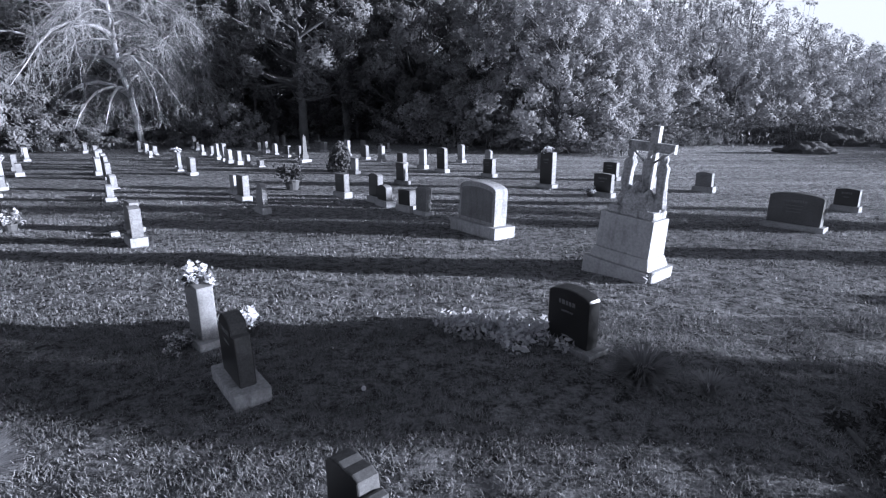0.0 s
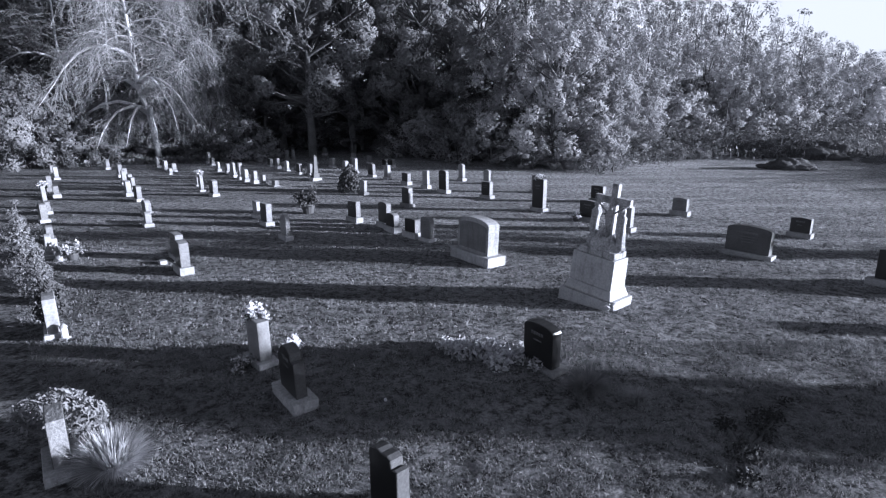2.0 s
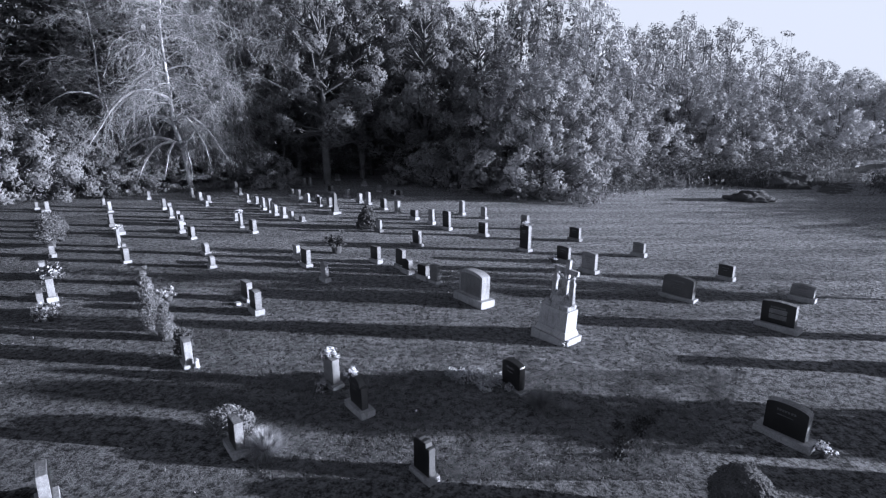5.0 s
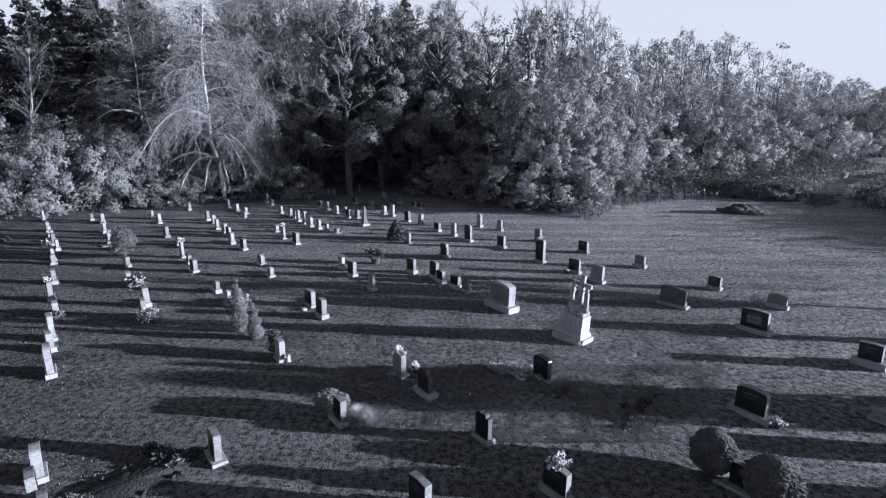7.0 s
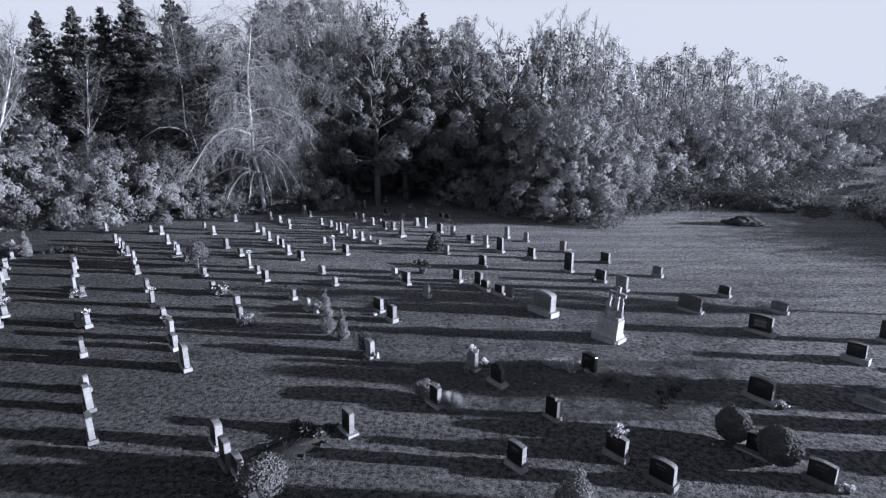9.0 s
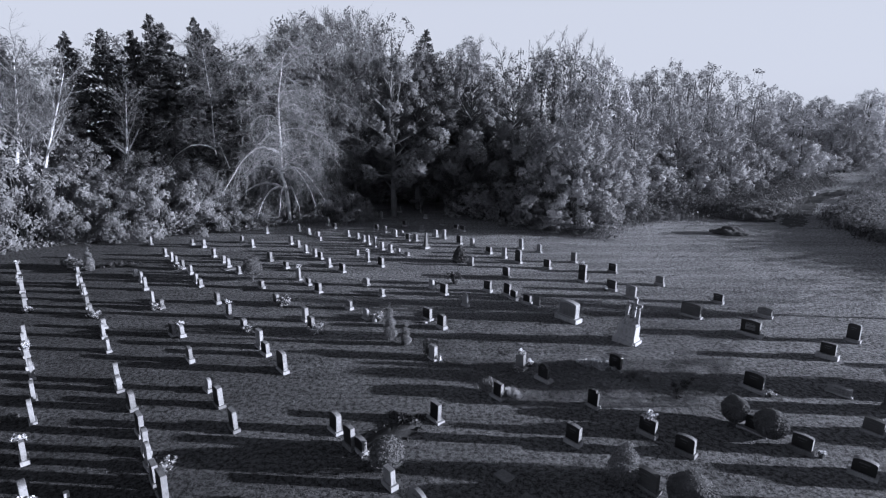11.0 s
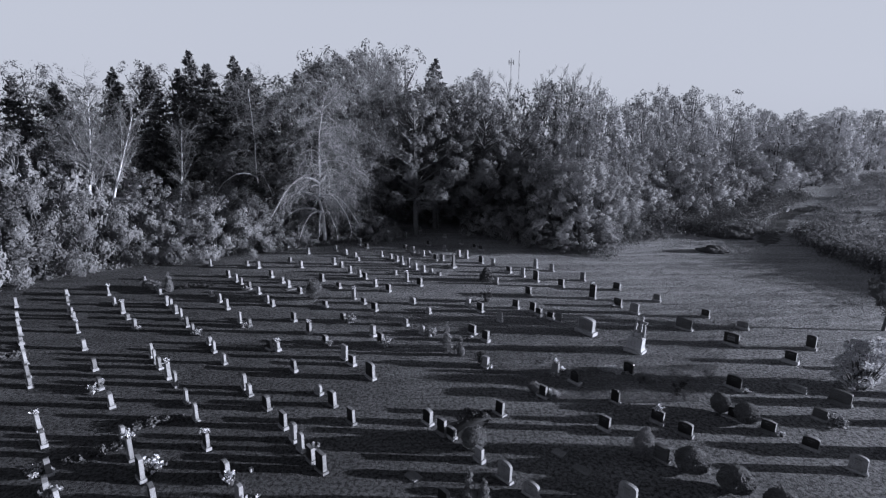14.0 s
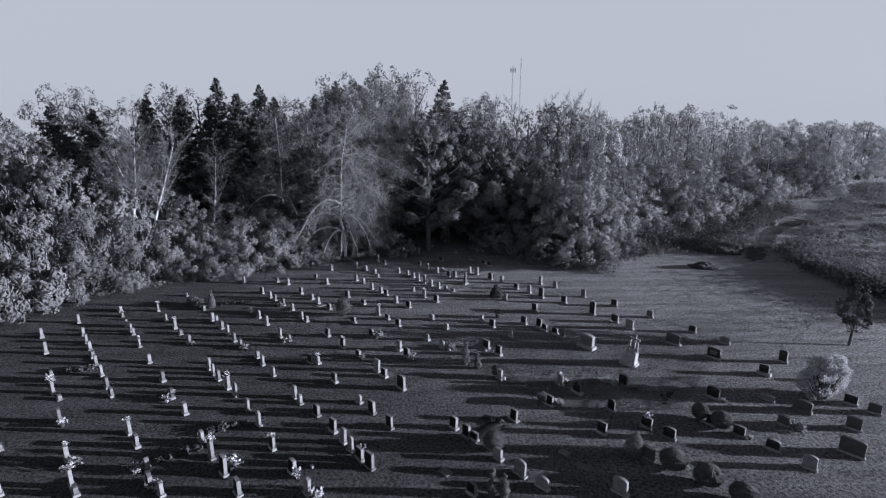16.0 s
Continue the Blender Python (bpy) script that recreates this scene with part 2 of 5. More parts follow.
def box(bm, x0, x1, y0, y1, z0, z1, bevel=0.0, taper=0.0):
    vs = []
    for z, t in ((z0, 0.0), (z1, taper)):
        for x, y in ((x0 + t, y0 + t), (x1 - t, y0 + t), (x1 - t, y1 - t), (x0 + t, y1 - t)):
            vs.append(bm.verts.new((x, y, z)))
    fs = [bm.faces.new([vs[i] for i in f]) for f in
          ((3, 2, 1, 0), (4, 5, 6, 7), (0, 1, 5, 4), (1, 2, 6, 5), (2, 3, 7, 6), (3, 0, 4, 7))]
    if bevel:
        es = list({e for f in fs for e in f.edges})
        bmesh.ops.bevel(bm, geom=es, offset=bevel, segments=2, profile=0.6, affect="EDGES")
    return bm


def extrude_profile(pts, y0, y1, bevel=0.012):
    """A slab whose outline in x and z is pts, from y0 to y1."""
    bm = bmesh.new()
    front = [bm.verts.new((x, y0, z)) for x, z in pts]
    back = [bm.verts.new((x, y1, z)) for x, z in pts]
    n = len(pts)
    bm.faces.new(front)
    bm.faces.new(back[::-1])
    for i in range(n):
        bm.faces.new((front[i], back[i], back[(i + 1) % n], front[(i + 1) % n]))
    bmesh.ops.recalc_face_normals(bm, faces=bm.faces[:])
    if bevel:
        rim = [e for e in bm.edges if len({round(v.co.y, 4) for v in e.verts}) == 1]
        bmesh.ops.bevel(bm, geom=rim, offset=bevel, segments=2, profile=0.6, affect="EDGES")
    return bm


class Tubes:
    """Gathers tapered tubes into one mesh."""

    def __init__(self, sides=5):
        self.v, self.f, self.n, self.s = [], [], 0, sides

    def run(self, pts, radii):
        pts = np.asarray(pts, dtype=float)
        k, s = len(pts), self.s
        d = np.gradient(pts, axis=0)
        d /= np.linalg.norm(d, axis=1)[:, None] + 1e-9
        ref = np.where(np.abs(d[:, 2:3]) > 0.9, np.array([[1.0, 0, 0]]), np.array([[0, 0, 1.0]]))
        a = np.cross(d, ref)
        a /= np.linalg.norm(a, axis=1)[:, None] + 1e-9
        b = np.cross(d, a)
        th = np.arange(s) * 2 * np.pi / s
        ring = a[:, None] * np.cos(th)[None, :, None] + b[:, None] * np.sin(th)[None, :, None]
        self.v.append((pts[:, None] + ring * np.asarray(radii)[:, None, None]).reshape(-1, 3))
        i = np.arange(k - 1)[:, None] * s
        j = np.arange(s)[None]
        q = np.stack([i + j, i + (j + 1) % s, i + s + (j + 1) % s, i + s + j], -1).reshape(-1, 4) + self.n
        self.f.append(q)
        self.n += k * s

    def mesh(self, name, mat):
        return mesh_of(name, np.concatenate(self.v), np.concatenate(self.f), mat, True)


def leaf_tris(rng, at, size, out, spread=0.6):
    """Three-cornered leaf sprays that face roughly along out."""
    v, _ = leaf_quads(rng, at, size, out, 1.3, spread)
    v = v.reshape(-1, 4, 3)[:, :3].reshape(-1, 3)
    return v, np.arange(len(v)).reshape(-1, 3)


def leaf_quads(rng, at, size, out=None, stretch=1.5, spread=1.0):
    """Four-cornered leaves at the given places, turned at random, or partly along out."""
    n = len(at)
    d = rng.normal(size=(n, 3))
    if out is not None:
        d = d * spread + out
    d /= np.linalg.norm(d, axis=1)[:, None] + 1e-9
    a = np.cross(d, rng.normal(size=(n, 3)))
    a /= np.linalg.norm(a, axis=1)[:, None] + 1e-9
    b = np.cross(d, a)
    s = (size * rng.uniform(0.6, 1.35, n))[:, None]
    a, b = a * s * 0.5 * stretch, b * s * 0.5
    v = np.stack([at - a, at + b * 0.9 - a * 0.1, at + a, at - b * 0.9 - a * 0.1], 1).reshape(-1, 3)
    return v, np.arange(n * 4).reshape(-1, 4)


def blades(rng, at, length, width, lean=0.45):
    """Three-cornered grass blades that stand at the given places."""
    n = len(at)
    th = rng.uniform(0, 2 * np.pi, n)
    side = np.stack([np.cos(th), np.sin(th), np.zeros(n)], 1) * (width * rng.uniform(0.7, 1.4, n))[:, None]
    ln = length * rng.uniform(0.5, 1.3, n)
    tip = rng.normal(size=(n, 3)) * lean
    tip[:, 2] = 1.0
    tip = tip / np.linalg.norm(tip, axis=1)[:, None] * ln[:, None]
    v = np.stack([at - side, at + side, at + tip], 1).reshape(-1, 3)
    return v, np.arange(n * 3).reshape(-1, 3)


def fuzzy_lobes(rng, lobes, n, shell=0.4, fuzz=0.06, tell=False):
    """Places near the skins of the lobes (centre x, y, z and radius) and the ways out from there."""
    lobes = np.asarray(lobes, dtype=float)
    pick = rng.choice(len(lobes), n, p=lobes[:, 3] ** 2 / np.sum(lobes[:, 3] ** 2))
    out = rng.normal(size=(n, 3))
    out /= np.linalg.norm(out, axis=1)[:, None]
    r = lobes[pick, 3] * (1 - shell * rng.random(n) ** 1.5 + fuzz * np.clip(rng.normal(size=n), -2, 1.0))
    at = lobes[pick, :3] + out * r[:, None] * np.array([1, 1, 0.85])
    keep = np.ones(n, dtype=bool)
    for c in lobes:
        keep &= np.linalg.norm(at - c[:3], axis=1) > c[3] * 0.55
    return (at[keep], out[keep], pick[keep]) if tell else (at[keep], out[keep])

# ---- ground ----
TRACK = [(31.4, 36.8), (33.2, 39.4), (38.5, 46), (47, 55.5), (58, 63)]


def spaced(lo, hi, near_lo, near_hi, step):
    inner = np.arange(near_lo, near_hi + 0.01, step)
    left = near_lo - np.geomspace(step, near_lo - lo, 24)[::-1]
    right = near_hi + np.geomspace(step, hi - near_hi, 24)
    return np.concatenate([left, inner, right])


def ground_height(x, y):
    """Level among the graves; the land falls away far behind the woods."""
    d = np.hypot(x, y)
    return -0.045 * np.clip(d - 160, 0, None)


def lattice(x, y, seed):
    """Smooth random values from 0 to 1 with a grain of 1."""
    i, j = np.floor(x), np.floor(y)
    u, v = x - i, y - j
    u, v = u * u * (3 - 2 * u), v * v * (3 - 2 * v)

    def at_corner(a, b):
        s = np.sin(a * 12.9898 + b * 78.233 + seed * 37.719) * 43758.5453
        return s - np.floor(s)

    lo = at_corner(i, j) * (1 - u) + at_corner(i + 1, j) * u
    hi = at_corner(i, j + 1) * (1 - u) + at_corner(i + 1, j + 1) * u
    return lo * (1 - v) + hi * v


def tussocks(x, y):
    """The small unevenness of the turf, less far out and none on the track."""
    h = 0.03 * (lattice(x / 0.47 + 0.13 * y, y / 0.43 - 0.11 * x, 1) - 0.5) + 0.016 * (lattice(x / 0.8, y / 0.6, 2) - 0.5) + 0.035 * (lattice(x / 1.7 + 0.2 * y, y / 1.1 - 0.15 * x, 3) - 0.5)
    near = np.clip((x + 56) / 4, 0, 1) * np.clip((40 - x) / 4, 0, 1) * np.clip((y + 10) / 3, 0, 1) * np.clip((48 - y) / 4, 0, 1)
    gap = np.full(np.shape(x), 99.0)
    for (ax, ay), (bx, by) in zip(TRACK, TRACK[1:]):
        dx, dy = bx - ax, by - ay
        f = np.clip(((x - ax) * dx + (y - ay) * dy) / (dx * dx + dy * dy), 0, 1)
        gap = np.minimum(gap, np.hypot(x - ax - f * dx, y - ay - f * dy))
    far = 1 - 0.7 * np.clip((y - 9) / 13, 0, 1) * np.clip((x + 12) / 15, 0, 1)
    return h * near * far * np.clip((gap - 1.9) / 1.0, 0, 1)


gx, gy = spaced(-1500, 1500, -53, 38, 0.3), spaced(-1500, 1500, -8, 45, 0.3)
X, Y = np.meshgrid(gx, gy)
grain = np.random.default_rng(6).normal(size=X.shape) * 0.006 * (1 - 0.85 * np.clip((Y - 9) / 13, 0, 1) * np.clip((X + 12) / 15, 0, 1)) * (np.abs(X + 8) < 46) * (np.abs(Y - 18) < 26)
gv = np.stack([X, Y, ground_height(X, Y) + tussocks(X, Y) + np.where(tussocks(X, Y) == 0, 0, grain)], -1).reshape(-1, 3)
i, j = np.meshgrid(np.arange(len(gx) - 1), np.arange(len(gy) - 1))
q = (j * len(gx) + i).ravel()
gf = np.stack([q, q + 1, q + 1 + len(gx), q + len(gx)], 1)
tagged(new("ground", mesh_of("ground", gv, gf, M_TURF, True)), "mown cemetery lawn, patchy and lit low", "lawn", kind="structure")


def turf_spots(rng, n, x0, x1, y0, y1, skew, seed):
    """Places for grass: thicker on some tufts than between them."""
    x, y = rng.uniform(x0, x1, n), y0 + (y1 - y0) * rng.random(n) ** skew
    keep = lattice(x / 0.28, y / 0.22, seed) + 0.5 * lattice(x / 1.3, y / 0.9, seed + 1) > rng.random(n) * 0.9 + 0.25
    dug = np.hypot(((x + 8.9) * 0.74 + (y - 0.95) * 0.67) / 1.7, ((y - 0.95) * 0.74 - (x + 8.9) * 0.67) / 0.6) < 0.95
    x, y = x[keep & ~dug], y[keep & ~dug]
    return np.stack([x, y, tussocks(x, y) - 0.006], 1)


rng = np.random.default_rng(5)
at = turf_spots(rng, 520000, -9, 10, 2.6, 7.0, 1.2, 11)
at = at[np.abs(at[:, 0] - 0.4) < at[:, 1] * 0.9 + 1.6]
v1, f1 = blades(rng, at, 0.055, 0.0042, 0.9)
at = turf_spots(rng, 420000, -16, 17, 6.4, 18, 1.35, 12)
at = at[np.abs(at[:, 0] - 0.4) < at[:, 1] * 0.9 + 1.6]
v2, f2 = blades(rng, at, 0.065, 0.0065, 0.9)
v1, f1 = np.concatenate([v1, v2]), np.concatenate([f1, f2 + len(v1)])
at = turf_spots(rng, 90000, -24, 22, -6, 20, 1.0, 13)
at = at[rng.random(len(at)) < np.clip((np.abs(at[:, 0]) - 9) / 4, 0, 1) + np.clip((3 - at[:, 1]) / 2, 0, 1)]
v2, f2 = blades(rng, at, 0.065, 0.013, 0.8)
at = turf_spots(rng, 260000, 3, 40, 12, 46, 1.0, 15)
at = at[lattice(at[:, 0] / 0.9 + at[:, 1] * 0.2, at[:, 1] / 0.45 - at[:, 0] * 0.18, 21) > 0.6]
v3, f3 = blades(rng, at, 0.085, 0.013, 0.7)
v2, f2 = np.concatenate([v2, v3]), np.concatenate([f2, f3 + len(v2)])
tagged(new("grass", mesh_of("grass", np.concatenate([v1, v2]), np.concatenate([f1, f2 + len(v1)]), M_BLADE)),
       "short dry mown grass blades over the lawn", "grass", kind="stuff")

# ---- headstones ----
FACING = -50.0
STONE = {}


def outline(w, h, shape, dip, soft):
    """The outline of a slab, from x = -w/2 to w/2 and z = 0 to h."""
    a = w / 2
    if shape == "R":
        arc = [(a * 0.72 * math.cos(t), h * 0.76 + h * 0.24 * math.sin(t)) for t in np.linspace(0, math.pi, 11)]
        return [(-a, 0), (a, 0), (a, h * 0.76)] + arc + [(-a, h * 0.76)]
    if shape == "r":
        rise = min(0.16 * w, 0.1) if soft else min(0.3 * w, 0.16)
        arc = [(a * math.cos(t), h - rise + rise * math.sin(t)) for t in np.linspace(0, math.pi, 11)]
        return [(-a, 0), (a, 0)] + arc
    if shape == "p":
        s = h * 0.72
        return [(-a, 0), (a, 0), (a * 0.92, s), (a * 0.62, h * 0.9), (a * 0.16, h), (-a * 0.16, h), (-a * 0.62, h * 0.9), (-a * 0.92, s)]
    if shape == "j":
        broken = ((1, 0.1), (0.8, 0.095), (0.62, 0.115), (0.57, 0.02), (0.3, 0.0), (-0.1, 0.012), (-0.35, 0.0), (-0.62, 0.01), (-0.8, 0.025), (-1, 0.06))
        return [(-a, 0), (a, 0)] + [(a * f, h - d) for f, d in broken]
    return [(-a, 0), (a, 0), (a, h - dip), (a * 0.45, h - dip * 0.3), (0, h), (-a * 0.45, h - dip * 0.3), (-a, h - dip)]


def bars(w, h, r, rows):
    """Lines of cut lettering as rows of small bars on the plane y = 0."""
    bm = bmesh.new()
    z = h
    for k in range(rows):
        tall = 0.055 if k == 0 else 0.025
        x, end = -w * (0.5 if k == 0 else r.uniform(0.3, 0.46)), 0
        end = -x
        while x < end - 0.03:
            s = tall * r.uniform(0.5, 0.9)
            box(bm, x, min(x + s, end), -0.002, 0.0, z - tall, z)
            x += s + tall * 0.3
        z -= tall + (0.07 if k == 0 else 0.05)
        if z < 0.12:
            break
    return bm


TONES = {"w": ("white weathered marble", M_WHITE), "g": ("grey granite", M_GREY), "k": ("dark granite", M_ROUGH), "K": ("black granite", M_BLACK), "d": ("dark grey granite", M_SLATE), "m": ("dark rough-sided granite", M_SLATE)}
SHAPES = {"f": "flat-topped", "r": "round-topped", "R": "arched", "p": "pointed", "o": "tall spire", "j": "broken-topped"}


def headstone(key, x, y, h, w, code, long=0.0, thick=0.0, foot=0.0):
    r = random.Random(key)
    tone, shape = code[0], code[1]
    words, mat = TONES[tone]
    ob = thing("headstone", f"{SHAPES[shape]} {words} headstone on a pale base", "headstone", "headstones of the cemetery")
    foot = foot or (r.uniform(0.1, 0.2) if h > 0.5 else 0.06)
    thick = thick or (r.uniform(0.17, 0.23) if tone != "w" else r.uniform(0.14, 0.24))
    long = long or r.uniform(0.1, 0.18)
    slab_h = h - foot
    dip, soft = r.uniform(0.0, 0.05), tone != "w"
    if shape == "o":
        bm = box(bmesh.new(), -0.29, 0.29, -0.29, 0.29, -0.1, 0.16, 0.015)
        part("base", bm, M_CONCRETE, ob, "pale concrete base")
        part("plinth", box(bmesh.new(), -0.19, 0.19, -0.19, 0.19, 0.16, 0.42, 0.012, 0.02), mat, ob)
        bm = box(bmesh.new(), -0.13, 0.13, -0.13, 0.13, 0.42, h - 0.14, 0.006, 0.05)
        tip = bm.verts.new((0, 0, h))
        ring = [bm.verts.new((sx * 0.08, sy * 0.08, h - 0.138)) for sx, sy in ((-1, -1), (1, -1), (1, 1), (-1, 1))]
        for k in range(4):
            bm.faces.new((ring[k], ring[(k + 1) % 4], tip))
        part("shaft", bm, mat, ob)
    else:
        wide = w + long
        deep = thick + max(0.12, long * 0.75)
        part("base", box(bmesh.new(), -wide / 2, wide / 2, -deep / 2, deep / 2, -0.1, foot, 0.012),
             M_CONCRETE if r.random() < 0.8 and key != "u2" else M_GREY, ob, "weathered pale base block")
        slab = part("slab", extrude_profile([(px, pz + foot) for px, pz in outline(w, slab_h, shape, dip, soft)], -thick / 2, thick / 2), mat, ob)
        if tone in "km":
            inset = outline(w - 0.012, slab_h - 0.014, shape, dip, soft)
            for name, y0, y1 in (("polished_face", -thick / 2 - 0.004, -thick / 2 + 0.002), ("polished_back", thick / 2 - 0.002, thick / 2 + 0.004)):
                part(name, extrude_profile([(px, pz + foot + 0.006) for px, pz in inset], y0, y1, 0), M_BLACK, slab, "polished black face")
        if w >= 0.55:
            ins = part("inscription", bars(w * 0.46, slab_h * 0.78 + foot, r, 2 if tone in "kKm" else 4), M_LETTER, slab, "lines of cut lettering")
            tagged(ins, kind="stuff")
            ins.location.y = -thick / 2 - (0.0055 if tone in "km" else 0.0015)
    ob.matrix_basis = pose(x, y, 0, r.uniform(-1.6, 1.6), r.uniform(-1.6, 1.6), FACING + r.uniform(-4, 4))
    STONE[key] = (x, y, h, w, ob)
    return ob


def row(name, *stones):
    for k, s in enumerate(stones):
        headstone(f"{name}{k}", *s)


row("a",
    (-45.56, 16.65, 0.86, 0.41, "wp"), (-43.16, 13.37, 1.02, 0.41, "wp"))
row("b",
    (-44.34, 19.84, 0.83, 0.41, "wp"), (-42.31, 16.96, 0.73, 0.41, "wr"), (-41.09, 15.29, 0.85, 0.41, "wf"), (-40.06, 13.93, 0.78, 0.41, "wr"),
    (-39.04, 12.47, 0.56, 0.45, "gr"), (-38.11, 11.25, 0.80, 0.41, "wr"), (-36.69, 9.38, 0.87, 0.41, "wp"), (-35.31, 7.52, 0.85, 0.45, "gr"),
    (-34.37, 6.28, 0.68, 0.52, "kr"))
row("c",
    (-41.98, 22.54, 0.57, 0.41, "wr"), (-41.14, 21.24, 0.46, 0.52, "kf"), (-39.56, 18.81, 0.69, 0.41, "wr"), (-38.53, 17.5, 0.81, 0.41, "wf"),
    (-38.03, 16.87, 0.65, 0.41, "wr"), (-36.28, 14.28, 0.81, 0.41, "wr"), (-34.13, 11.33, 0.75, 0.41, "wf"), (-31.81, 8.3, 0.80, 0.45, "gr"),
    (-30.16, 5.88, 0.72, 0.45, "gf"), (-28.42, 3.76, 0.86, 0.41, "wf"))
row("d",
    (-38.4, 22.51, 0.83, 0.41, "wr"), (-36.52, 19.86, 0.74, 0.41, "wr"), (-34.97, 18.07, 0.96, 0.41, "wf"), (-33.97, 16.8, 0.44, 0.45, "gf"),
    (-32.46, 14.76, 0.82, 0.45, "gr"))
row("e",
    (-39.92, 8.89, 0.78, 0.45, "gr"), (-38.61, 6.91, 0.97, 0.41, "wr"), (-37.68, 6.05, 0.33, 0.41, "wf"), (-35.94, 3.28, 0.96, 0.45, "gr"),
    (-33.09, -0.76, 1.01, 0.41, "wf"), (-31.54, -3.0, 1.13, 0.41, "wf"), (-31.0, -3.6, 0.55, 0.45, "gf"), (-37.64, 0.55, 0.34, 0.41, "wf"),
    (-34.88, -3.4, 0.73, 0.41, "wf"))
row("f",
    (-30.94, 1.74, 0.98, 0.41, "wr"), (-29.88, 0.39, 0.82, 0.52, "kf"), (-28.25, -1.83, 0.83, 0.45, "gp"), (-27.61, -3.01, 0.68, 0.62, "kf"),
    (-26.62, -3.86, 0.82, 0.41, "wf"))
row("g",
    (-32.64, 30.94, 0.84, 0.41, "wf"), (-28.94, 30.99, 0.60, 0.45, "gr"), (-27.54, 30.1, 0.78, 0.41, "wf"), (-24.71, 31.86, 0.69, 0.52, "kr"),
    (-23.2, 30.1, 0.78, 0.41, "wf"), (-23.44, 35.55, 0.72, 0.41, "wf"))
row("h",
    (-37.35, 26.83, 0.33, 0.41, "wf"), (-34.08, 22.61, 0.47, 0.41, "wf"), (-32.24, 19.78, 0.81, 0.41, "wr"), (-31.64, 19.08, 0.80, 0.41, "wf"),
    (-30.79, 17.88, 0.73, 0.45, "gr"), (-29.78, 16.46, 0.95, 0.41, "wf"), (-28.77, 15.02, 0.83, 0.45, "gf"), (-27.91, 13.87, 0.73, 0.45, "gf"))
row("i",
    (-29.63, 27.22, 0.74, 0.52, "kr"), (-28.4, 25.72, 0.78, 0.41, "wr"), (-27.78, 25.03, 0.66, 0.45, "gr"), (-26.58, 23.5, 0.75, 0.45, "gf"),
    (-25.41, 22.19, 0.69, 0.41, "wf"), (-24.05, 19.93, 0.72, 0.41, "wf"), (-23.46, 19.12, 0.57, 0.52, "kr"))
row("j",
    (-25.48, 27.03, 0.74, 0.52, "kf"), (-23.99, 25.17, 0.61, 0.41, "wr"), (-23.14, 23.8, 0.76, 0.41, "wr"), (-21.81, 22.21, 0.59, 0.52, "kr"),
    (-20.38, 25.6, 0.77, 0.55, "kf"), (-29.33, 21.78, 0.52, 0.41, "wr"), (-28.12, 20.27, 0.76, 0.41, "wp"), (-26.93, 18.45, 0.94, 0.41, "wf"),
    (-25.07, 15.63, 0.89, 0.41, "wf"), (-24.15, 14.9, 0.60, 0.45, "gr"))
row("k",
    (-29.06, 9.96, 0.95, 0.41, "wp"), (-28.48, 9.13, 0.89, 0.41, "wr"), (-27.83, 8.26, 0.81, 0.45, "gr"), (-26.7, 6.9, 1.06, 0.41, "wf"),
    (-25.91, 5.95, 0.98, 0.55, "wr"), (-24.52, 4.02, 0.85, 0.41, "wf"), (-23.31, 2.22, 1.02, 0.41, "wr"), (-25.97, 11.79, 0.57, 0.41, "wr"),
    (-25.24, 10.5, 0.82, 0.41, "wr"), (-24.0, 8.73, 0.70, 0.41, "wf"))
row("l",
    (-26.22, 0.64, 0.81, 0.41, "wf"), (-25.1, -0.94, 1.19, 0.45, "gf"), (-23.93, -2.45, 1.18, 0.52, "kf"), (-22.69, -4.03, 0.93, 0.52, "kf"),
    (-21.88, -0.26, 0.89, 0.52, "kf"), (-20.22, -2.56, 0.92, 0.52, "kr"), (-19.14, -4.19, 0.97, 0.41, "wf"))
row("m",
    (-21.72, 5.42, 0.96, 0.41, "wr"), (-21.24, 4.68, 0.72, 0.41, "wf"), (-19.85, 3.09, 0.84, 0.52, "kr"), (-19.31, 7.51, 0.77, 0.52, "kf"),
    (-18.56, 1.23, 0.95, 0.52, "kf"), (-17.78, 0.07, 1.02, 0.41, "wf"), (-17.27, -0.76, 1.00, 0.41, "wr"), (-16.65, -1.57, 0.80, 0.52, "kf"),
    (-16.07, -2.29, 0.97, 0.62, "kf"))
row("n",
    (-21.58, 10.68, 0.71, 0.55, "kf"), (-21.0, 10.47, 0.69, 0.41, "wr"), (-21.0, 15.7, 0.76, 0.52, "kf"), (-19.4, 13.25, 0.92, 0.52, "kf"),
    (-19.03, 18.64, 0.57, 0.52, "kf"), (-17.94, 11.52, 0.62, 0.52, "kf"), (-17.17, 15.51, 0.68, 0.52, "kr"), (-16.33, 8.99, 1.00, 0.54, "wf"),
    (-15.74, 8.08, 0.71, 0.52, "kf"), (-17.27, 4.54, 0.61, 0.41, "wr"), (-16.31, 3.23, 0.94, 0.52, "kf"), (-15.09, 1.46, 0.89, 0.52, "kf"),
    (-14.43, 6.28, 1.06, 0.74, "kr"))
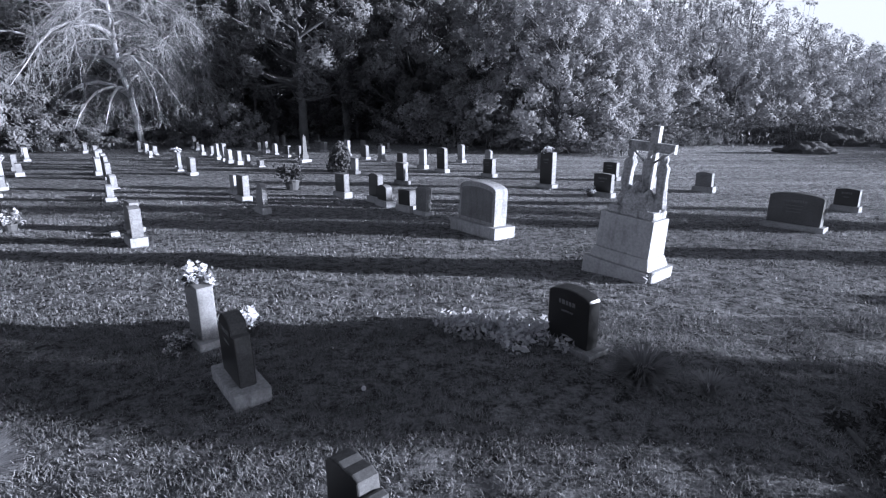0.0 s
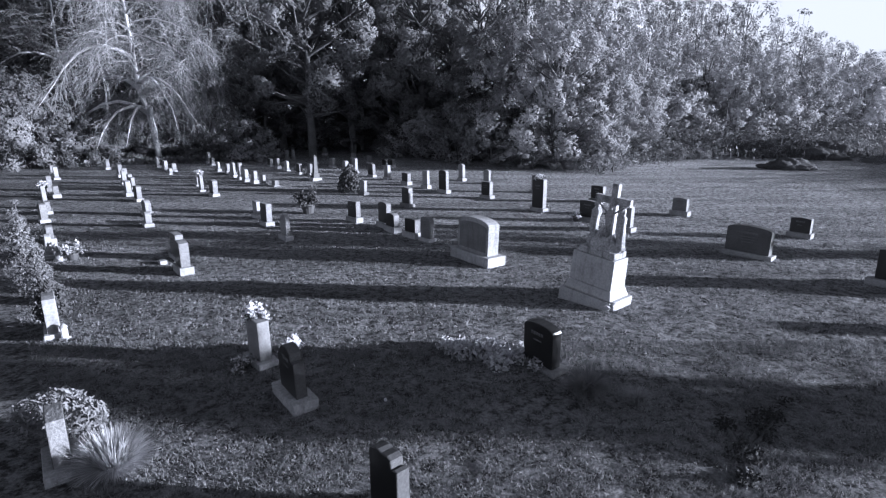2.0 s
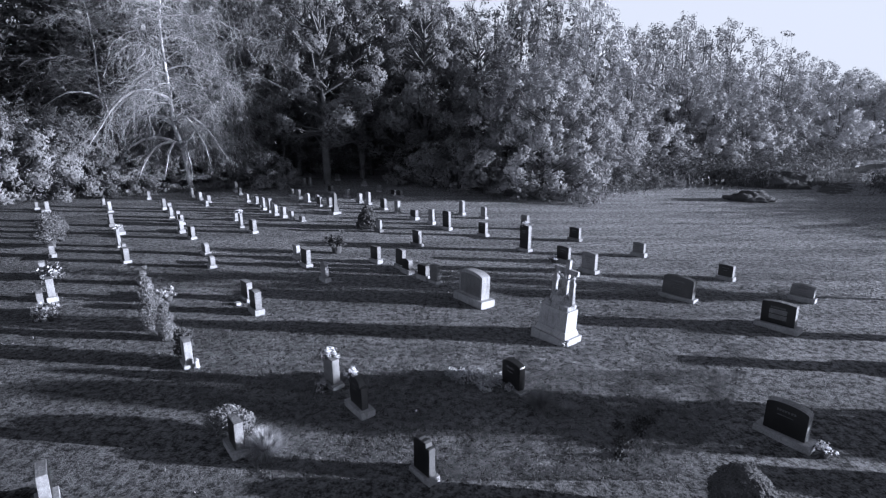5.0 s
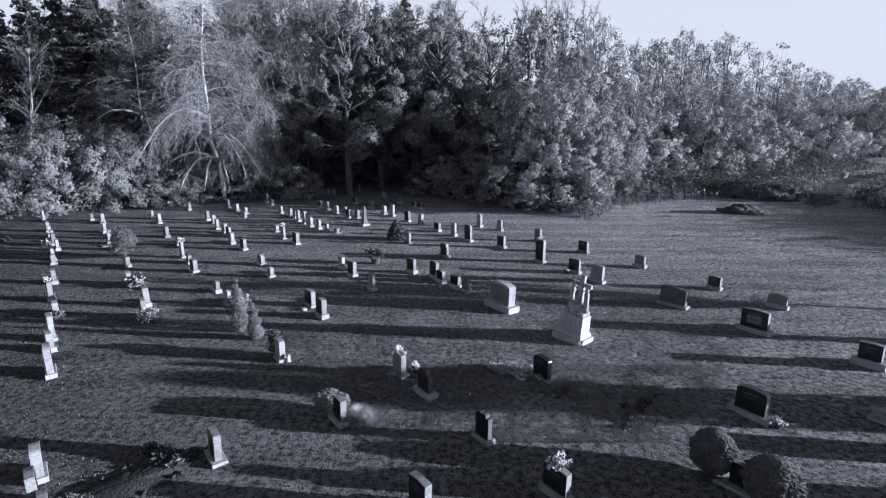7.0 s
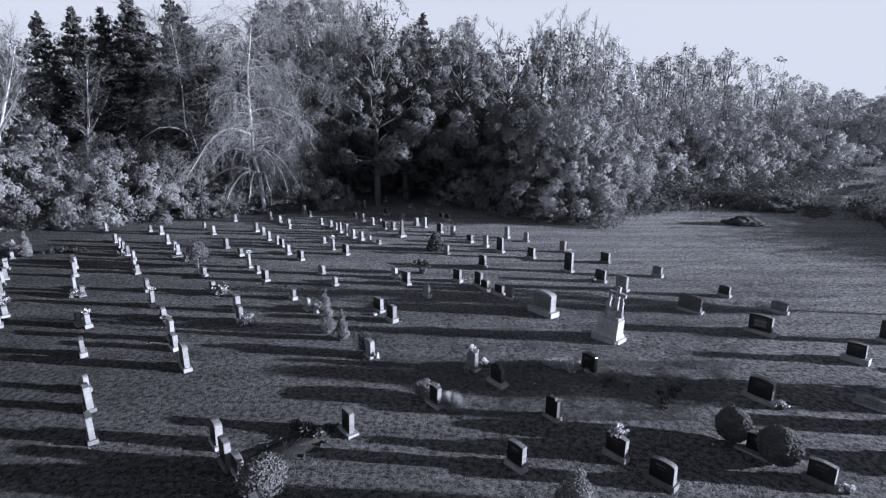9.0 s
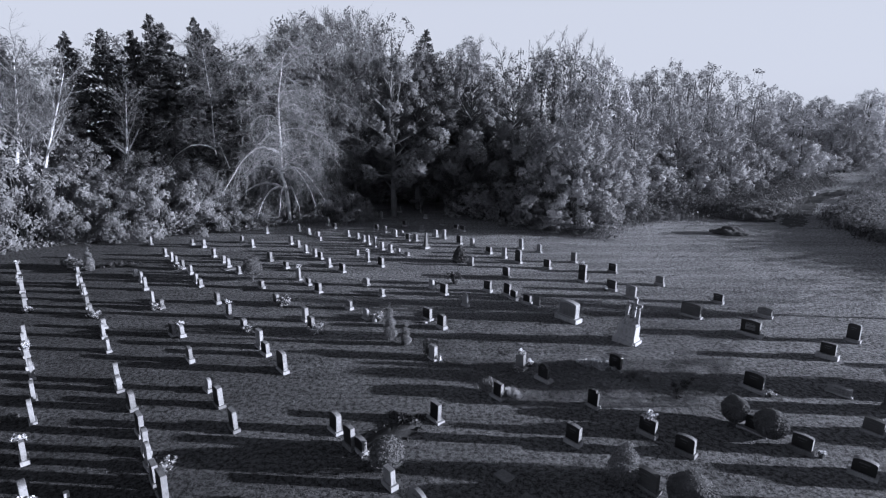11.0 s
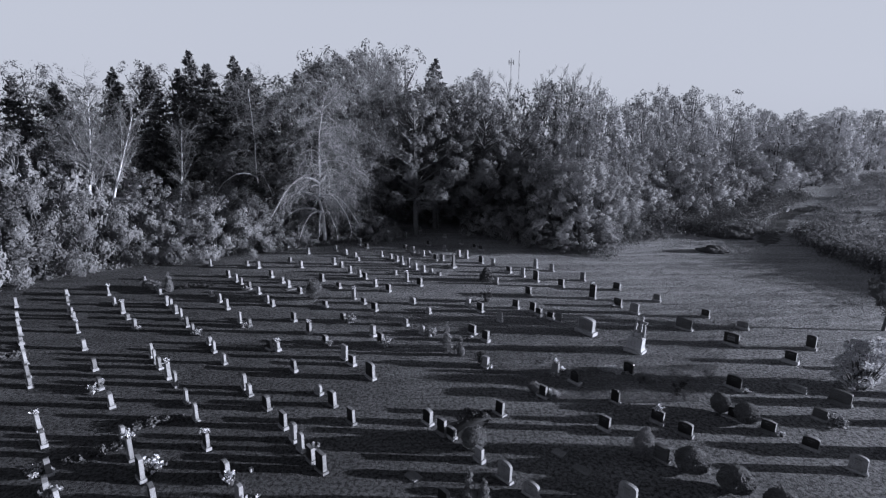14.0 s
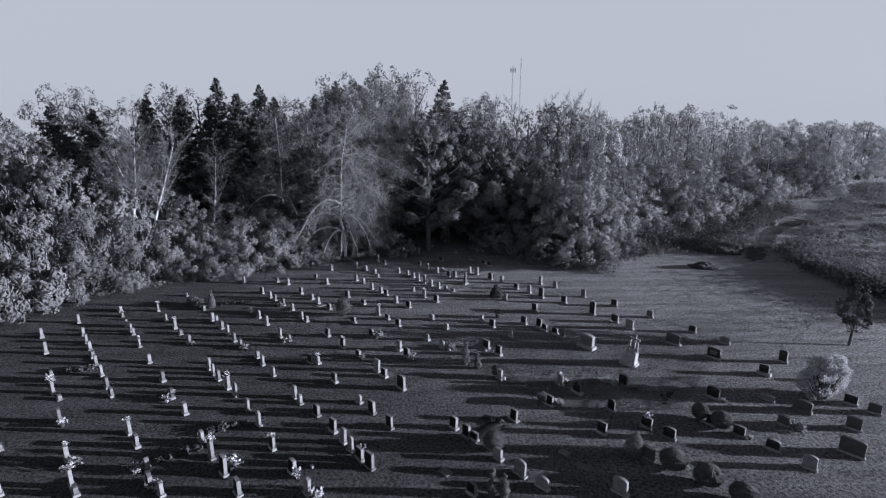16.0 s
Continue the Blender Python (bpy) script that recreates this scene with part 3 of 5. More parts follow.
row("o",
    (-20.5, 36.62, 0.73, 0.41, "wr"), (-19.2, 35.12, 0.65, 0.41, "wr"), (-18.02, 33.91, 0.58, 0.41, "wr"), (-17.61, 32.56, 0.38, 0.41, "wf"),
    (-17.99, 39.33, 0.89, 0.45, "gp"), (-17.07, 37.76, 0.60, 0.52, "kr"), (-20.01, 31.19, 0.81, 0.45, "gf"), (-19.07, 30.11, 0.68, 0.41, "wr"),
    (-17.99, 28.11, 0.76, 0.41, "wr"), (-16.94, 26.94, 0.70, 0.41, "wf"), (-16.34, 26.06, 0.63, 0.52, "kf"), (-18.52, 23.46, 0.56, 0.52, "kf"),
    (-16.85, 20.44, 1.00, 0.41, "wf"))
row("p",
    (-15.18, 34.24, 0.64, 0.41, "wf"), (-14.62, 40.81, 0.63, 0.45, "gf"), (-13.15, 43.32, 0.73, 0.41, "wf"), (-12.53, 43.0, 0.81, 0.41, "wf"),
    (-14.08, 33.06, 0.63, 0.41, "wr"), (-13.43, 32.17, 0.63, 0.45, "gr"), (-12.84, 30.85, 0.93, 0.41, "wf"), (-13.46, 27.33, 0.47, 0.41, "wf"),
    (-15.23, 23.75, 0.77, 0.41, "wf"), (-13.95, 22.29, 0.71, 0.52, "kf"), (-14.89, 17.64, 0.70, 0.52, "kf"), (-15.92, 19.3, 0.51, 0.52, "kf"),
    (-14.68, 12.54, 0.86, 0.41, "wf"), (-14.07, 11.22, 0.84, 0.52, "kf"))
row("q",
    (-10.67, 46.66, 0.69, 0.45, "gf"), (-11.63, 35.75, 0.73, 0.45, "gf"), (-10.51, 34.03, 0.71, 0.41, "wr"), (-9.87, 34.47, 0.52, 0.41, "wr"),
    (-9.72, 38.73, 0.62, 0.52, "kf"), (-12.55, 37.05, 0.60, 0.52, "kf"), (-9.18, 32.22, 0.70, 0.52, "kf"), (-12.08, 29.99, 0.98, 0.41, "wr"),
    (-11.42, 28.96, 0.73, 0.41, "wr"), (-10.64, 28.14, 0.72, 0.41, "wf"), (-9.88, 27.35, 0.59, 0.41, "wf"), (-9.12, 26.96, 0.33, 0.45, "gf"),
    (-12.3, 25.12, 0.90, 0.41, "wr"), (-11.1, 23.76, 0.78, 0.52, "kf"))
row("r",
    (-8.48, 32.16, 0.70, 0.45, "gf"), (-7.5, 29.39, 1.49, 0.45, "do"), (-6.53, 33.85, 0.72, 0.41, "wf"), (-5.75, 32.91, 0.96, 0.41, "wf"),
    (-7.91, 36.32, 0.68, 0.45, "gf"), (-5.7, 39.33, 0.62, 0.45, "gr"), (-7.49, 42.8, 0.51, 0.45, "gf"), (-4.27, 37.45, 0.47, 0.52, "kf"),
    (-3.7, 36.21, 0.61, 0.55, "kf"), (-4.39, 30.92, 0.82, 0.52, "kr"), (-3.31, 29.58, 0.86, 0.41, "wf"), (1.06, 28.98, 0.97, 0.41, "wr"),
    (2.42, 27.73, 0.77, 0.41, "wr"), (-2.03, 27.4, 0.65, 0.52, "kf"), (-0.9, 26.01, 0.94, 0.41, "wf"), (0.04, 24.45, 1.13, 0.55, "kr"),
    (-3.88, 23.87, 0.73, 0.41, "wf"))
row("s",
    (-11.77, 19.0, 0.61, 0.55, "wr"), (-10.51, 16.73, 0.55, 0.41, "wr"), (-7.12, 18.28, 0.66, 0.41, "wf"), (-6.32, 16.87, 0.82, 0.55, "kf"),
    (-3.27, 17.5, 0.78, 0.55, "kf"), (-5.02, 14.74, 0.86, 0.41, "wp"), (-12.35, 14.42, 0.57, 0.45, "gr"), (-11.13, 12.68, 0.69, 0.41, "wr"),
    (-7.45, 12.62, 0.72, 0.62, "kf"), (-6.65, 11.25, 0.85, 0.52, "kf"), (-7.2, 7.33, 0.78, 0.44, "wf", 0.16, 0.2, 0.12))
row("t",
    (2.05, 22.85, 0.76, 0.55, "kf"), (4.63, 24.51, 0.85, 0.45, "gf"), (-1.52, 20.67, 0.83, 0.55, "kf"), (3.9, 19.53, 1.32, 0.58, "kf"),
    (6.89, 21.68, 0.74, 0.62, "kf"), (-2.06, 16.61, 0.90, 0.52, "kr"), (-1.71, 15.96, 0.63, 0.52, "kr"), (-0.98, 15.06, 0.62, 0.52, "kf"),
    (-0.49, 14.53, 0.77, 0.45, "gr"), (5.37, 17.53, 0.78, 0.66, "kf"), (6.13, 15.94, 0.91, 0.70, "wf"), (9.2, 18.54, 0.70, 0.55, "gf"),
    (11.49, 14.87, 0.66, 0.58, "kf"), (8.56, 12.62, 0.88, 1.15, "dr", 0.2, 0.24, 0.14), (13.02, 12.4, 0.62, 0.74, "gf"))
row("u",
    (-2.98, 6.2, 0.8, 0.44, "gf", 0.18, 0.2, 0.12), (-2.10, 5.03, 0.88, 0.56, "mR", 0.28, 0.16, 0.16), (1.62, 6.05, 0.78, 0.62, "Kr", 0.22, 0.2, 0.09), (-0.5, 2.72, 0.82, 0.47, "mj", 0.14, 0.15, 0.12),
    (-4.42, 3.55, 0.74, 0.44, "kf", 0.28, 0.18, 0.13), (-7.19, 1.91, 0.8, 0.5, "kf", 0.26, 0.18, 0.1), (-2.05, 0.17, 0.82, 0.58, "kf"), (0.98, 0.64, 0.77, 0.66, "kf"),
    (1.88, -0.55, 0.77, 0.70, "kr"), (-0.27, -2.31, 0.75, 0.78, "dr"), (-11.11, 1.25, 0.83, 0.54, "kr"), (-10.41, 0.22, 0.90, 0.52, "kf"),
    (-9.97, -0.09, 0.60, 0.52, "kf"), (-8.79, -1.97, 0.73, 0.45, "wf"))
row("v",
    (10.57, 9.82, 0.92, 0.98, "kf", 0.3, 0.22, 0.17), (15.64, 8.79, 1.06, 0.58, "kr"), (12.82, 6.9, 0.85, 0.66, "kf", 0.3, 0.22, 0.26), (7.16, 3.92, 0.86, 0.82, "kr", 0.3, 0.22, 0.15),
    (10.75, 3.42, 0.38, 0.9, "wf", 0.12, 0.24, 0.08), (17.76, 5.63, 0.62, 0.55, "kf"), (14.98, 3.98, 0.63, 0.52, "kf"), (16.08, 2.6, 0.70, 0.74, "kf"),
    (16.76, 1.45, 0.71, 0.70, "df"), (12.14, 1.93, 0.83, 1.05, "dr"), (9.8, 0.47, 0.66, 0.66, "df"))
row("x",
    (6.26, -0.53, 0.71, 0.66, "kf"), (13.87, -0.24, 0.87, 0.78, "df"), (7.44, -1.94, 0.67, 0.70, "kr"), (11.74, -2.64, 1.03, 1.25, "dr"),
    (8.39, -3.69, 0.86, 0.70, "wr"), (-10.64, -4.69, 0.73, 0.54, "kf"), (-7.85, -3.33, 0.95, 0.74, "wr"), (-6.87, -4.41, 0.70, 0.70, "wr"),
    (-2.93, -5.05, 0.95, 0.78, "wr"), (0.95, 12.3, 1.22, 1.25, "wr", 0.34, 0.38, 0.27))
x, y, h, w, ob = STONE["x9"]
rim = outline(w - 0.16, h - 0.27 - 0.2, "r", 0.0, True)
part("panel", extrude_profile([(px, pz + 0.35) for px, pz in rim], -0.196, -0.188, 0), M_GREY, next(o for o in ob.children if o.name.startswith("slab")), "darker smooth panel")
x, y, h, w, ob = STONE["v0"]
for z in (0.34, 0.52):
    part("plaque", box(bmesh.new(), -w * 0.26, w * 0.26, -0.118, -0.112, z, z + 0.15), M_GREY, next(o for o in ob.children if o.name.startswith("slab")), "paler grey plaque")
row("y", (5.3, 0.85, 0.62, 0.60, "kf", 0.5, 0.18, 0.08))

# ---- trees ----
def leafy_tree(name, label, seed, H, R, low, leaf_n, leaf, mat, lobes_n=60, lean=0.0, bark=M_BARK, stems=1, sides=6, limb_step=1, subs=7, fuzz=0.05):
    """Trunk, limbs and a crown of leaf clumps. low: the height at which the crown begins."""
    rng = np.random.default_rng(seed)
    ob = thing(name, label, "tree")
    wood = Tubes(sides)
    lobes = []
    for k in range(lobes_n):
        f = (k + rng.random()) / lobes_n
        z = low + (H - low) * (0.06 + 0.88 * f)
        span = R * (0.30 + 0.85 * math.sin(math.pi * min(1.0, 0.18 + 0.80 * f)) ** 0.9) * (1.0 if f < 0.75 else 1.25 - 0.7 * (f - 0.4))
        th = k * 2.4 + rng.uniform(-0.5, 0.5)
        d = span * rng.uniform(0.25, 1.12)
        rad = R * (rng.uniform(0.17, 0.34) if lobes_n < 60 else rng.uniform(0.13, 0.26)) * (1.15 - 0.4 * f)
        lobes.append((d * math.cos(th), d * math.sin(th), z, rad))
    for s in range(stems):
        off = np.array([rng.uniform(-0.5, 0.5), rng.uniform(-0.5, 0.5), 0]) * (stems > 1)
        k = np.linspace(0, 1, 7)[:, None]
        pts = off + np.concatenate([lean * k + rng.normal(size=(7, 1)) * 0.12 * k, rng.normal(size=(7, 1)) * 0.12 * k, k * H * 0.88 - 0.2 * (1 - k)], 1)
        r0 = 0.018 * H / stems ** 0.4
        wood.run(pts, r0 * (1.15 - k[:, 0]) + 0.02)
        for x, y, z, rad in lobes[s::stems * limb_step]:
            z0 = max(0.5, low * 0.85 + 2.6 * rng.random() * (low > 2), z - rng.uniform(0.9, 2.2) - 0.3 * math.hypot(x, y))
            p0 = np.array([np.interp(z0, pts[:, 2], pts[:, 0]), np.interp(z0, pts[:, 2], pts[:, 1]), z0])
            p2 = np.array([x, y, z])
            p1 = (p0 + p2) / 2 + np.array([0, 0, -0.25]) + rng.normal(size=3) * 0.2
            wood.run([p0, p1, p2], [r0 * 0.4, r0 * 0.25, 0.015])
    child("trunk", wood.mesh(name + "_trunk", bark), ob)
    tufts, heart = [], np.array([lean * 0.5, 0, low + 0.42 * (H - low)])
    for x, y, z, rad in lobes:
        away = (np.array([x, y, z]) - heart) * np.array([1, 1, 0.6])
        away /= np.linalg.norm(away) + 1e-6
        for k in range(subs):
            d = rng.normal(size=3) + away * 0.9
            d /= np.linalg.norm(d)
            tufts.append((*(np.array([x, y, z]) + d * rad * rng.uniform(0.5, 0.95)), rad * rng.uniform(0.32, 0.58)))
    at, out, which = fuzzy_lobes(rng, tufts, leaf_n, 0.3, fuzz, True)
    bough = np.array(lobes)[which // subs]
    whole = (at - heart) * np.array([1, 1, 0.7])
    whole /= np.linalg.norm(whole, axis=1)[:, None]
    v, f = leaf_tris(rng, at, leaf * 1.2, out * 0.4 + (at - bough[:, :3]) / bough[:, 3:] * 0.45 + whole * 0.55, 0.16)
    child("crown", mesh_of(name + "_crown", v, f, mat), ob)
    return ob


def bare_tree(name, label, seed, H, limbs, limb_len, droop, bark, twig, twigs=7, fan=6, rise=0.75, r0=0.17, low=0.2, face=None, coarse=False, loose=0.4, arcs=(), slant=0.0, thin=1.0, curl=0.12, straight=False):
    """A leafless tree: a leading trunk, limbs that rise and arch over, and fine twigs."""
    rng = np.random.default_rng(seed)
    ob = thing(name, label, "tree")
    wood, fine, small = Tubes(6), Tubes(3), Tubes(5)

    def sprig(p, d, length, steps, fall, wobble):
        pts = [p]
        for _ in range(steps):
            d = d + rng.normal(size=3) * wobble + np.array([0, 0, -fall])
            if p[2] < 1.6:
                d[2] = max(d[2], 0.12)
            d /= np.linalg.norm(d)
            p = p + d * length / steps
            pts.append(p)
        return np.array(pts)

    trunk = sprig(np.array([0, 0, -0.2]), np.array([slant, 0, 1.0]), H, 9, 0.0 if straight else -0.1, 0.03 if straight else 0.085)
    wood.run(trunk, np.linspace(r0, 0.025, 10))
    boughs = []
    for z, th, ln, sag in arcs:
        s = np.linspace(0, 1, 8)
        i = min(8, int((z + 0.2) / H * 9))
        bow = np.stack([ln * s * math.cos(th), ln * s * math.sin(th), ln * sag * (0.6 * s - s * s)], 1)
        boughs.append((trunk[i] + bow + rng.normal(size=(8, 3)) * 0.07 * s[:, None], ln * 0.9, 0.3, r0 * 0.8))
    for k in range(limbs):
        f = low + (1 - low) * (k + rng.random() * 0.6) / limbs
        q = f * 9
        p = trunk[int(q)] + (trunk[min(9, int(q) + 1)] - trunk[int(q)]) * (q % 1)
        th = k * 2.4 + rng.uniform(-0.4, 0.4)
        if face is not None and f < 0.55:
            th = face + ((k * 0.618) % 1 - 0.5) * 4.8
        ln = limb_len * rng.uniform(0.5, 1.25) * (1.1 - 0.45 * f)
        limb = sprig(p, np.array([math.cos(th), math.sin(th), rise * rng.uniform(0.6, 1.3)]), ln, 7, droop * (1.5 - 1.1 * f), 0.15 if droop > 0.1 else 0.08)
        boughs.append((limb, ln, f, r0 * 0.42 * (1.2 - f * 0.8)))
    for b, (limb, ln, f, thick) in enumerate(boughs):
        (wood if b < len(arcs) else small).run(limb, np.linspace(thick, 0.014, 8))
        for c in range(twigs):
            g = 0.18 + 0.82 * (c + rng.random()) / twigs
            i = min(6, int(g * 7))
            p1 = limb[i] + (limb[i + 1] - limb[i]) * rng.random()
            d = limb[i + 1] - limb[i]
            d = d / np.linalg.norm(d) + rng.normal(size=3) * loose
            m = 3 if coarse else 5
            sub = sprig(p1, d / np.linalg.norm(d), ln * rng.uniform(0.28, 0.5), m, droop * (1.1 - 0.7 * f), curl)
            fine.run(sub, np.linspace(0.026, 0.013, m + 1) * thin)
            for e in range(fan):
                i = rng.integers(0, m)
                d = sub[i + 1] - sub[i]
                d = d / np.linalg.norm(d) + rng.normal(size=3) * loose
                t = sprig(sub[i], d / np.linalg.norm(d), ln * rng.uniform(0.2, 0.42), 2 if coarse else 3, droop * (1.3 - 0.8 * f), curl * 1.2)
                fine.run(t, np.array([0.014, 0.012, 0.006] if coarse else [0.012, 0.011, 0.009, 0.005]) * thin)
    child("trunk", wood.mesh(name + "_trunk", bark), ob)
    tagged(child("limbwork", small.mesh(name + "_limbwork", twig), ob, "grey arching limbs"), kind="stuff")
    tagged(child("branchwork", fine.mesh(name + "_branchwork", twig), ob, "fine hanging twigs"), kind="stuff")
    return ob


def conifer(name, label, seed, H, R, mat=M_NEEDLE, n_whorl=40):
    """A leading trunk with whorls of drooping boughs, each a flat fan of needle sprays."""
    rng = np.random.default_rng(seed)
    ob = thing(name, label, "tree")
    wood = Tubes(5)
    wood.run([(0, 0, -0.2), (0, 0, H * 0.5), (0, 0, H)], [0.24, 0.14, 0.02])
    spots, outs = [], []
    for k in range(n_whorl):
        f = (k + 0.5) / n_whorl
        reach = R * (1 - f) ** 0.85 * rng.uniform(0.82, 1.1) + 0.2
        for b in range(6):
            th = 2 * math.pi * b / 6 + k * 0.7 + rng.uniform(-0.4, 0.4)
            z = 0.8 + (H - 1.0) * (f + rng.uniform(-0.9, 0.9) / n_whorl)
            ln = reach * rng.uniform(0.6, 1.12)
            way = np.array([math.cos(th), math.sin(th), 0])
            side = np.array([-math.sin(th), math.cos(th), 0])
            sag = (-0.38 + 0.5 * f) * ln
            wood.run([(0, 0, z), tuple(way * ln * 0.5 + (0, 0, z + sag * 0.35)), tuple(way * ln + (0, 0, z + sag))], [0.03, 0.02, 0.006])
            m = int(10 + 8 * ln)
            t = rng.random(m) ** 0.65
            wide = 0.34 * ln * (1.08 - t) * rng.uniform(-1, 1, m)
            p = way * (t * ln)[:, None] + side * wide[:, None]
            p[:, 2] += z + sag * t ** 1.5 - 0.25 * np.abs(wide) - rng.random(m) * 0.3
            spots.append(p)
            outs.append(np.tile(way * 0.35 + (0, 0, 0.8), (m, 1)))
    child("trunk", wood.mesh(name + "_trunk", M_BARK), ob)
    at, out = np.concatenate(spots), np.concatenate(outs)
    v, f = leaf_quads(rng, at, 0.25, out, 2.3, 0.7)
    child("crown", mesh_of(name + "_crown", v, f, mat), ob)
    return ob


def put(ob, x, y, turn=0.0, size=1.0, tall=1.0):
    """The pose of a tree that stands at x, y."""
    return pose(x, y, float(ground_height(x, y)), 0, 0, turn) @ Matrix.Diagonal((size, size, size * tall, 1))


def grove(ob, group, *places, turn=None):
    """Stands the tree at the first place, and copies of it at the others (x, y, size, height factor)."""
    if group:
        tagged(ob, group=group)
    r = random.Random(group + ob.name)
    for k, (x, y, size, tall) in enumerate(places):
        m = put(ob, x, y, r.uniform(0, 360) if turn is None else turn, size, tall)
        if k == 0:
            ob.matrix_basis = m
        else:
            c = ob.copy()
            scene.collection.objects.link(c)
            c.matrix_basis = m
            for o in ob.children:
                d = o.copy()
                scene.collection.objects.link(d)
                d.parent = c


EDGE = "trees along the edge of the wood"
DEEP = "trees deeper in the wood"
# drooping dead tree with a pale trunk, and its bare neighbours
grove(bare_tree("dead_tree", "leafless weeping tree with a pale trunk at the wood's edge", 3, 18, 42, 7.0, 0.3, M_BIRCH, M_TWIG, 13, 11, 0.65, 0.22, 0.3, loose=0.85, thin=0.75, curl=0.26, slant=-0.12,
                arcs=((5.6, -2.9, 6.8, 1.5), (7.0, 3.0, 6.2, 1.4), (6.0, -0.2, 4.6, 1.5), (8.5, -2.5, 6.0, 1.4), (7.6, -0.6, 4.8, 1.5), (5.0, -1.6, 3.4, 1.7), (4.6, -1.0, 3.8, 1.5), (4.8, -2.2, 4.0, 1.5))), EDGE,
      (-22.3, 40.4, 1.0, 1.0), turn=0)
grove(bare_tree("dead_tree", "leafless grey tree with long hanging twigs behind the pale one", 5, 19, 34, 6.0, 0.26, M_BARK, M_TWIG_DIM, 10, 8, 0.9, 0.16, 0.25, coarse=True, loose=0.75, curl=0.24, slant=0.15), EDGE,
      (-19.4, 43.2, 1.0, 1.0), turn=0)
grove(bare_tree("dead_tree", "tall leafless grey tree with a forked pale trunk", 8, 19.5, 30, 6.6, 0.15, M_BIRCH, M_TWIG_DIM, 10, 8, 0.9, 0.14, 0.3, face=-2.2, coarse=True, loose=0.75, arcs=((7.5, -2.9, 5.5, 1.2), (9.5, -2.6, 5.5, 1.2), (8.5, -0.9, 4.0, 1.2))), EDGE,
      (-29.2, 44.2, 1.0, 0.95), turn=0)
BROOM = bare_tree("bare_tree", "tall leafless grey tree with fine rising twigs", 15, 20, 26, 5.4, -0.04, M_BARK, M_TWIG_DIM, 8, 6, 1.7, 0.13, 0.28, coarse=True, loose=0.5)
grove(BROOM, EDGE, (-19.5, 45.0, 1.0, 1.05), (-16.0, 46.5, 0.95, 1.1), (-22.0, 47.5, 1.0, 1.05), (-17.5, 51.0, 1.0, 1.08), 
      (-47.0, 38.5, 0.8, 0.8), (-52.0, 37.0, 0.75, 0.75), (-63.0, 38.0, 0.7, 0.8), (-14.0, 53.5, 0.9, 1.1))
grove(bare_tree("bare_tree", "leafless white-barked tree leaning out of the shrubs", 12, 17, 20, 5.0, 0.0, M_BIRCH, M_TWIG_DIM, 8, 6, 1.7, 0.2, 0.5, coarse=True, loose=0.42, slant=0.3, straight=True, thin=0.6, arcs=((8.2, -0.3, 3.6, 0.12),)), EDGE,
      (-45.2, 33.6, 1.0, 0.95), turn=0)
grove(bare_tree("bare_tree", "leafless white-barked tree behind the shrubs", 14, 17, 20, 4.6, 0.0, M_BIRCH, M_TWIG_DIM, 8, 6, 1.7, 0.28, 0.5, coarse=True, loose=0.42, slant=0.2, straight=True, thin=0.6), EDGE,
      (-46.2, 33.6, 1.0, 1.0), (-38.8, 38.0, 0.85, 0.95), turn=0)
grove(bare_tree("bare_tree", "leafless white-barked tree leaning away over the shrubs", 16, 15, 18, 4.4, 0.0, M_BIRCH, M_TWIG_DIM, 8, 6, 1.7, 0.27, 0.5, coarse=True, loose=0.42, slant=-0.36, straight=True, thin=0.6), EDGE,
      (-41.7, 33.4, 1.0, 1.0), turn=0)
grove(bare_tree("bare_tree", "thin leafless tree that stands above the crowns", 19, 20, 14, 3.2, -0.02, M_BARK, M_TWIG_DIM, 6, 5, 2.0, 0.12, 0.5, coarse=True), DEEP,
      (-2.5, 53, 1.0, 1.0), (10, 55, 0.95, 1.1), (15, 57, 0.92, 1.08), (4, 60, 1.0, 1.02), (24, 68, 0.85, 1.0), (33, 74, 0.8, 1.0), (13, 60, 0.95, 1.12), (7, 57, 0.95, 1.1), (11.5, 57, 0.9, 1.14), (16.5, 59, 0.9, 1.08), (-1, 56, 0.9, 1.14), (19, 62, 0.9, 1.0), (28, 66, 0.75, 0.95), (-3.2, 46.2, 0.6, 0.75), (-0.6, 45.4, 0.55, 0.8), (-5.2, 46.8, 0.6, 0.8), (1.6, 45.6, 0.5, 0.75), (-8.0, 46.2, 0.55, 0.8))
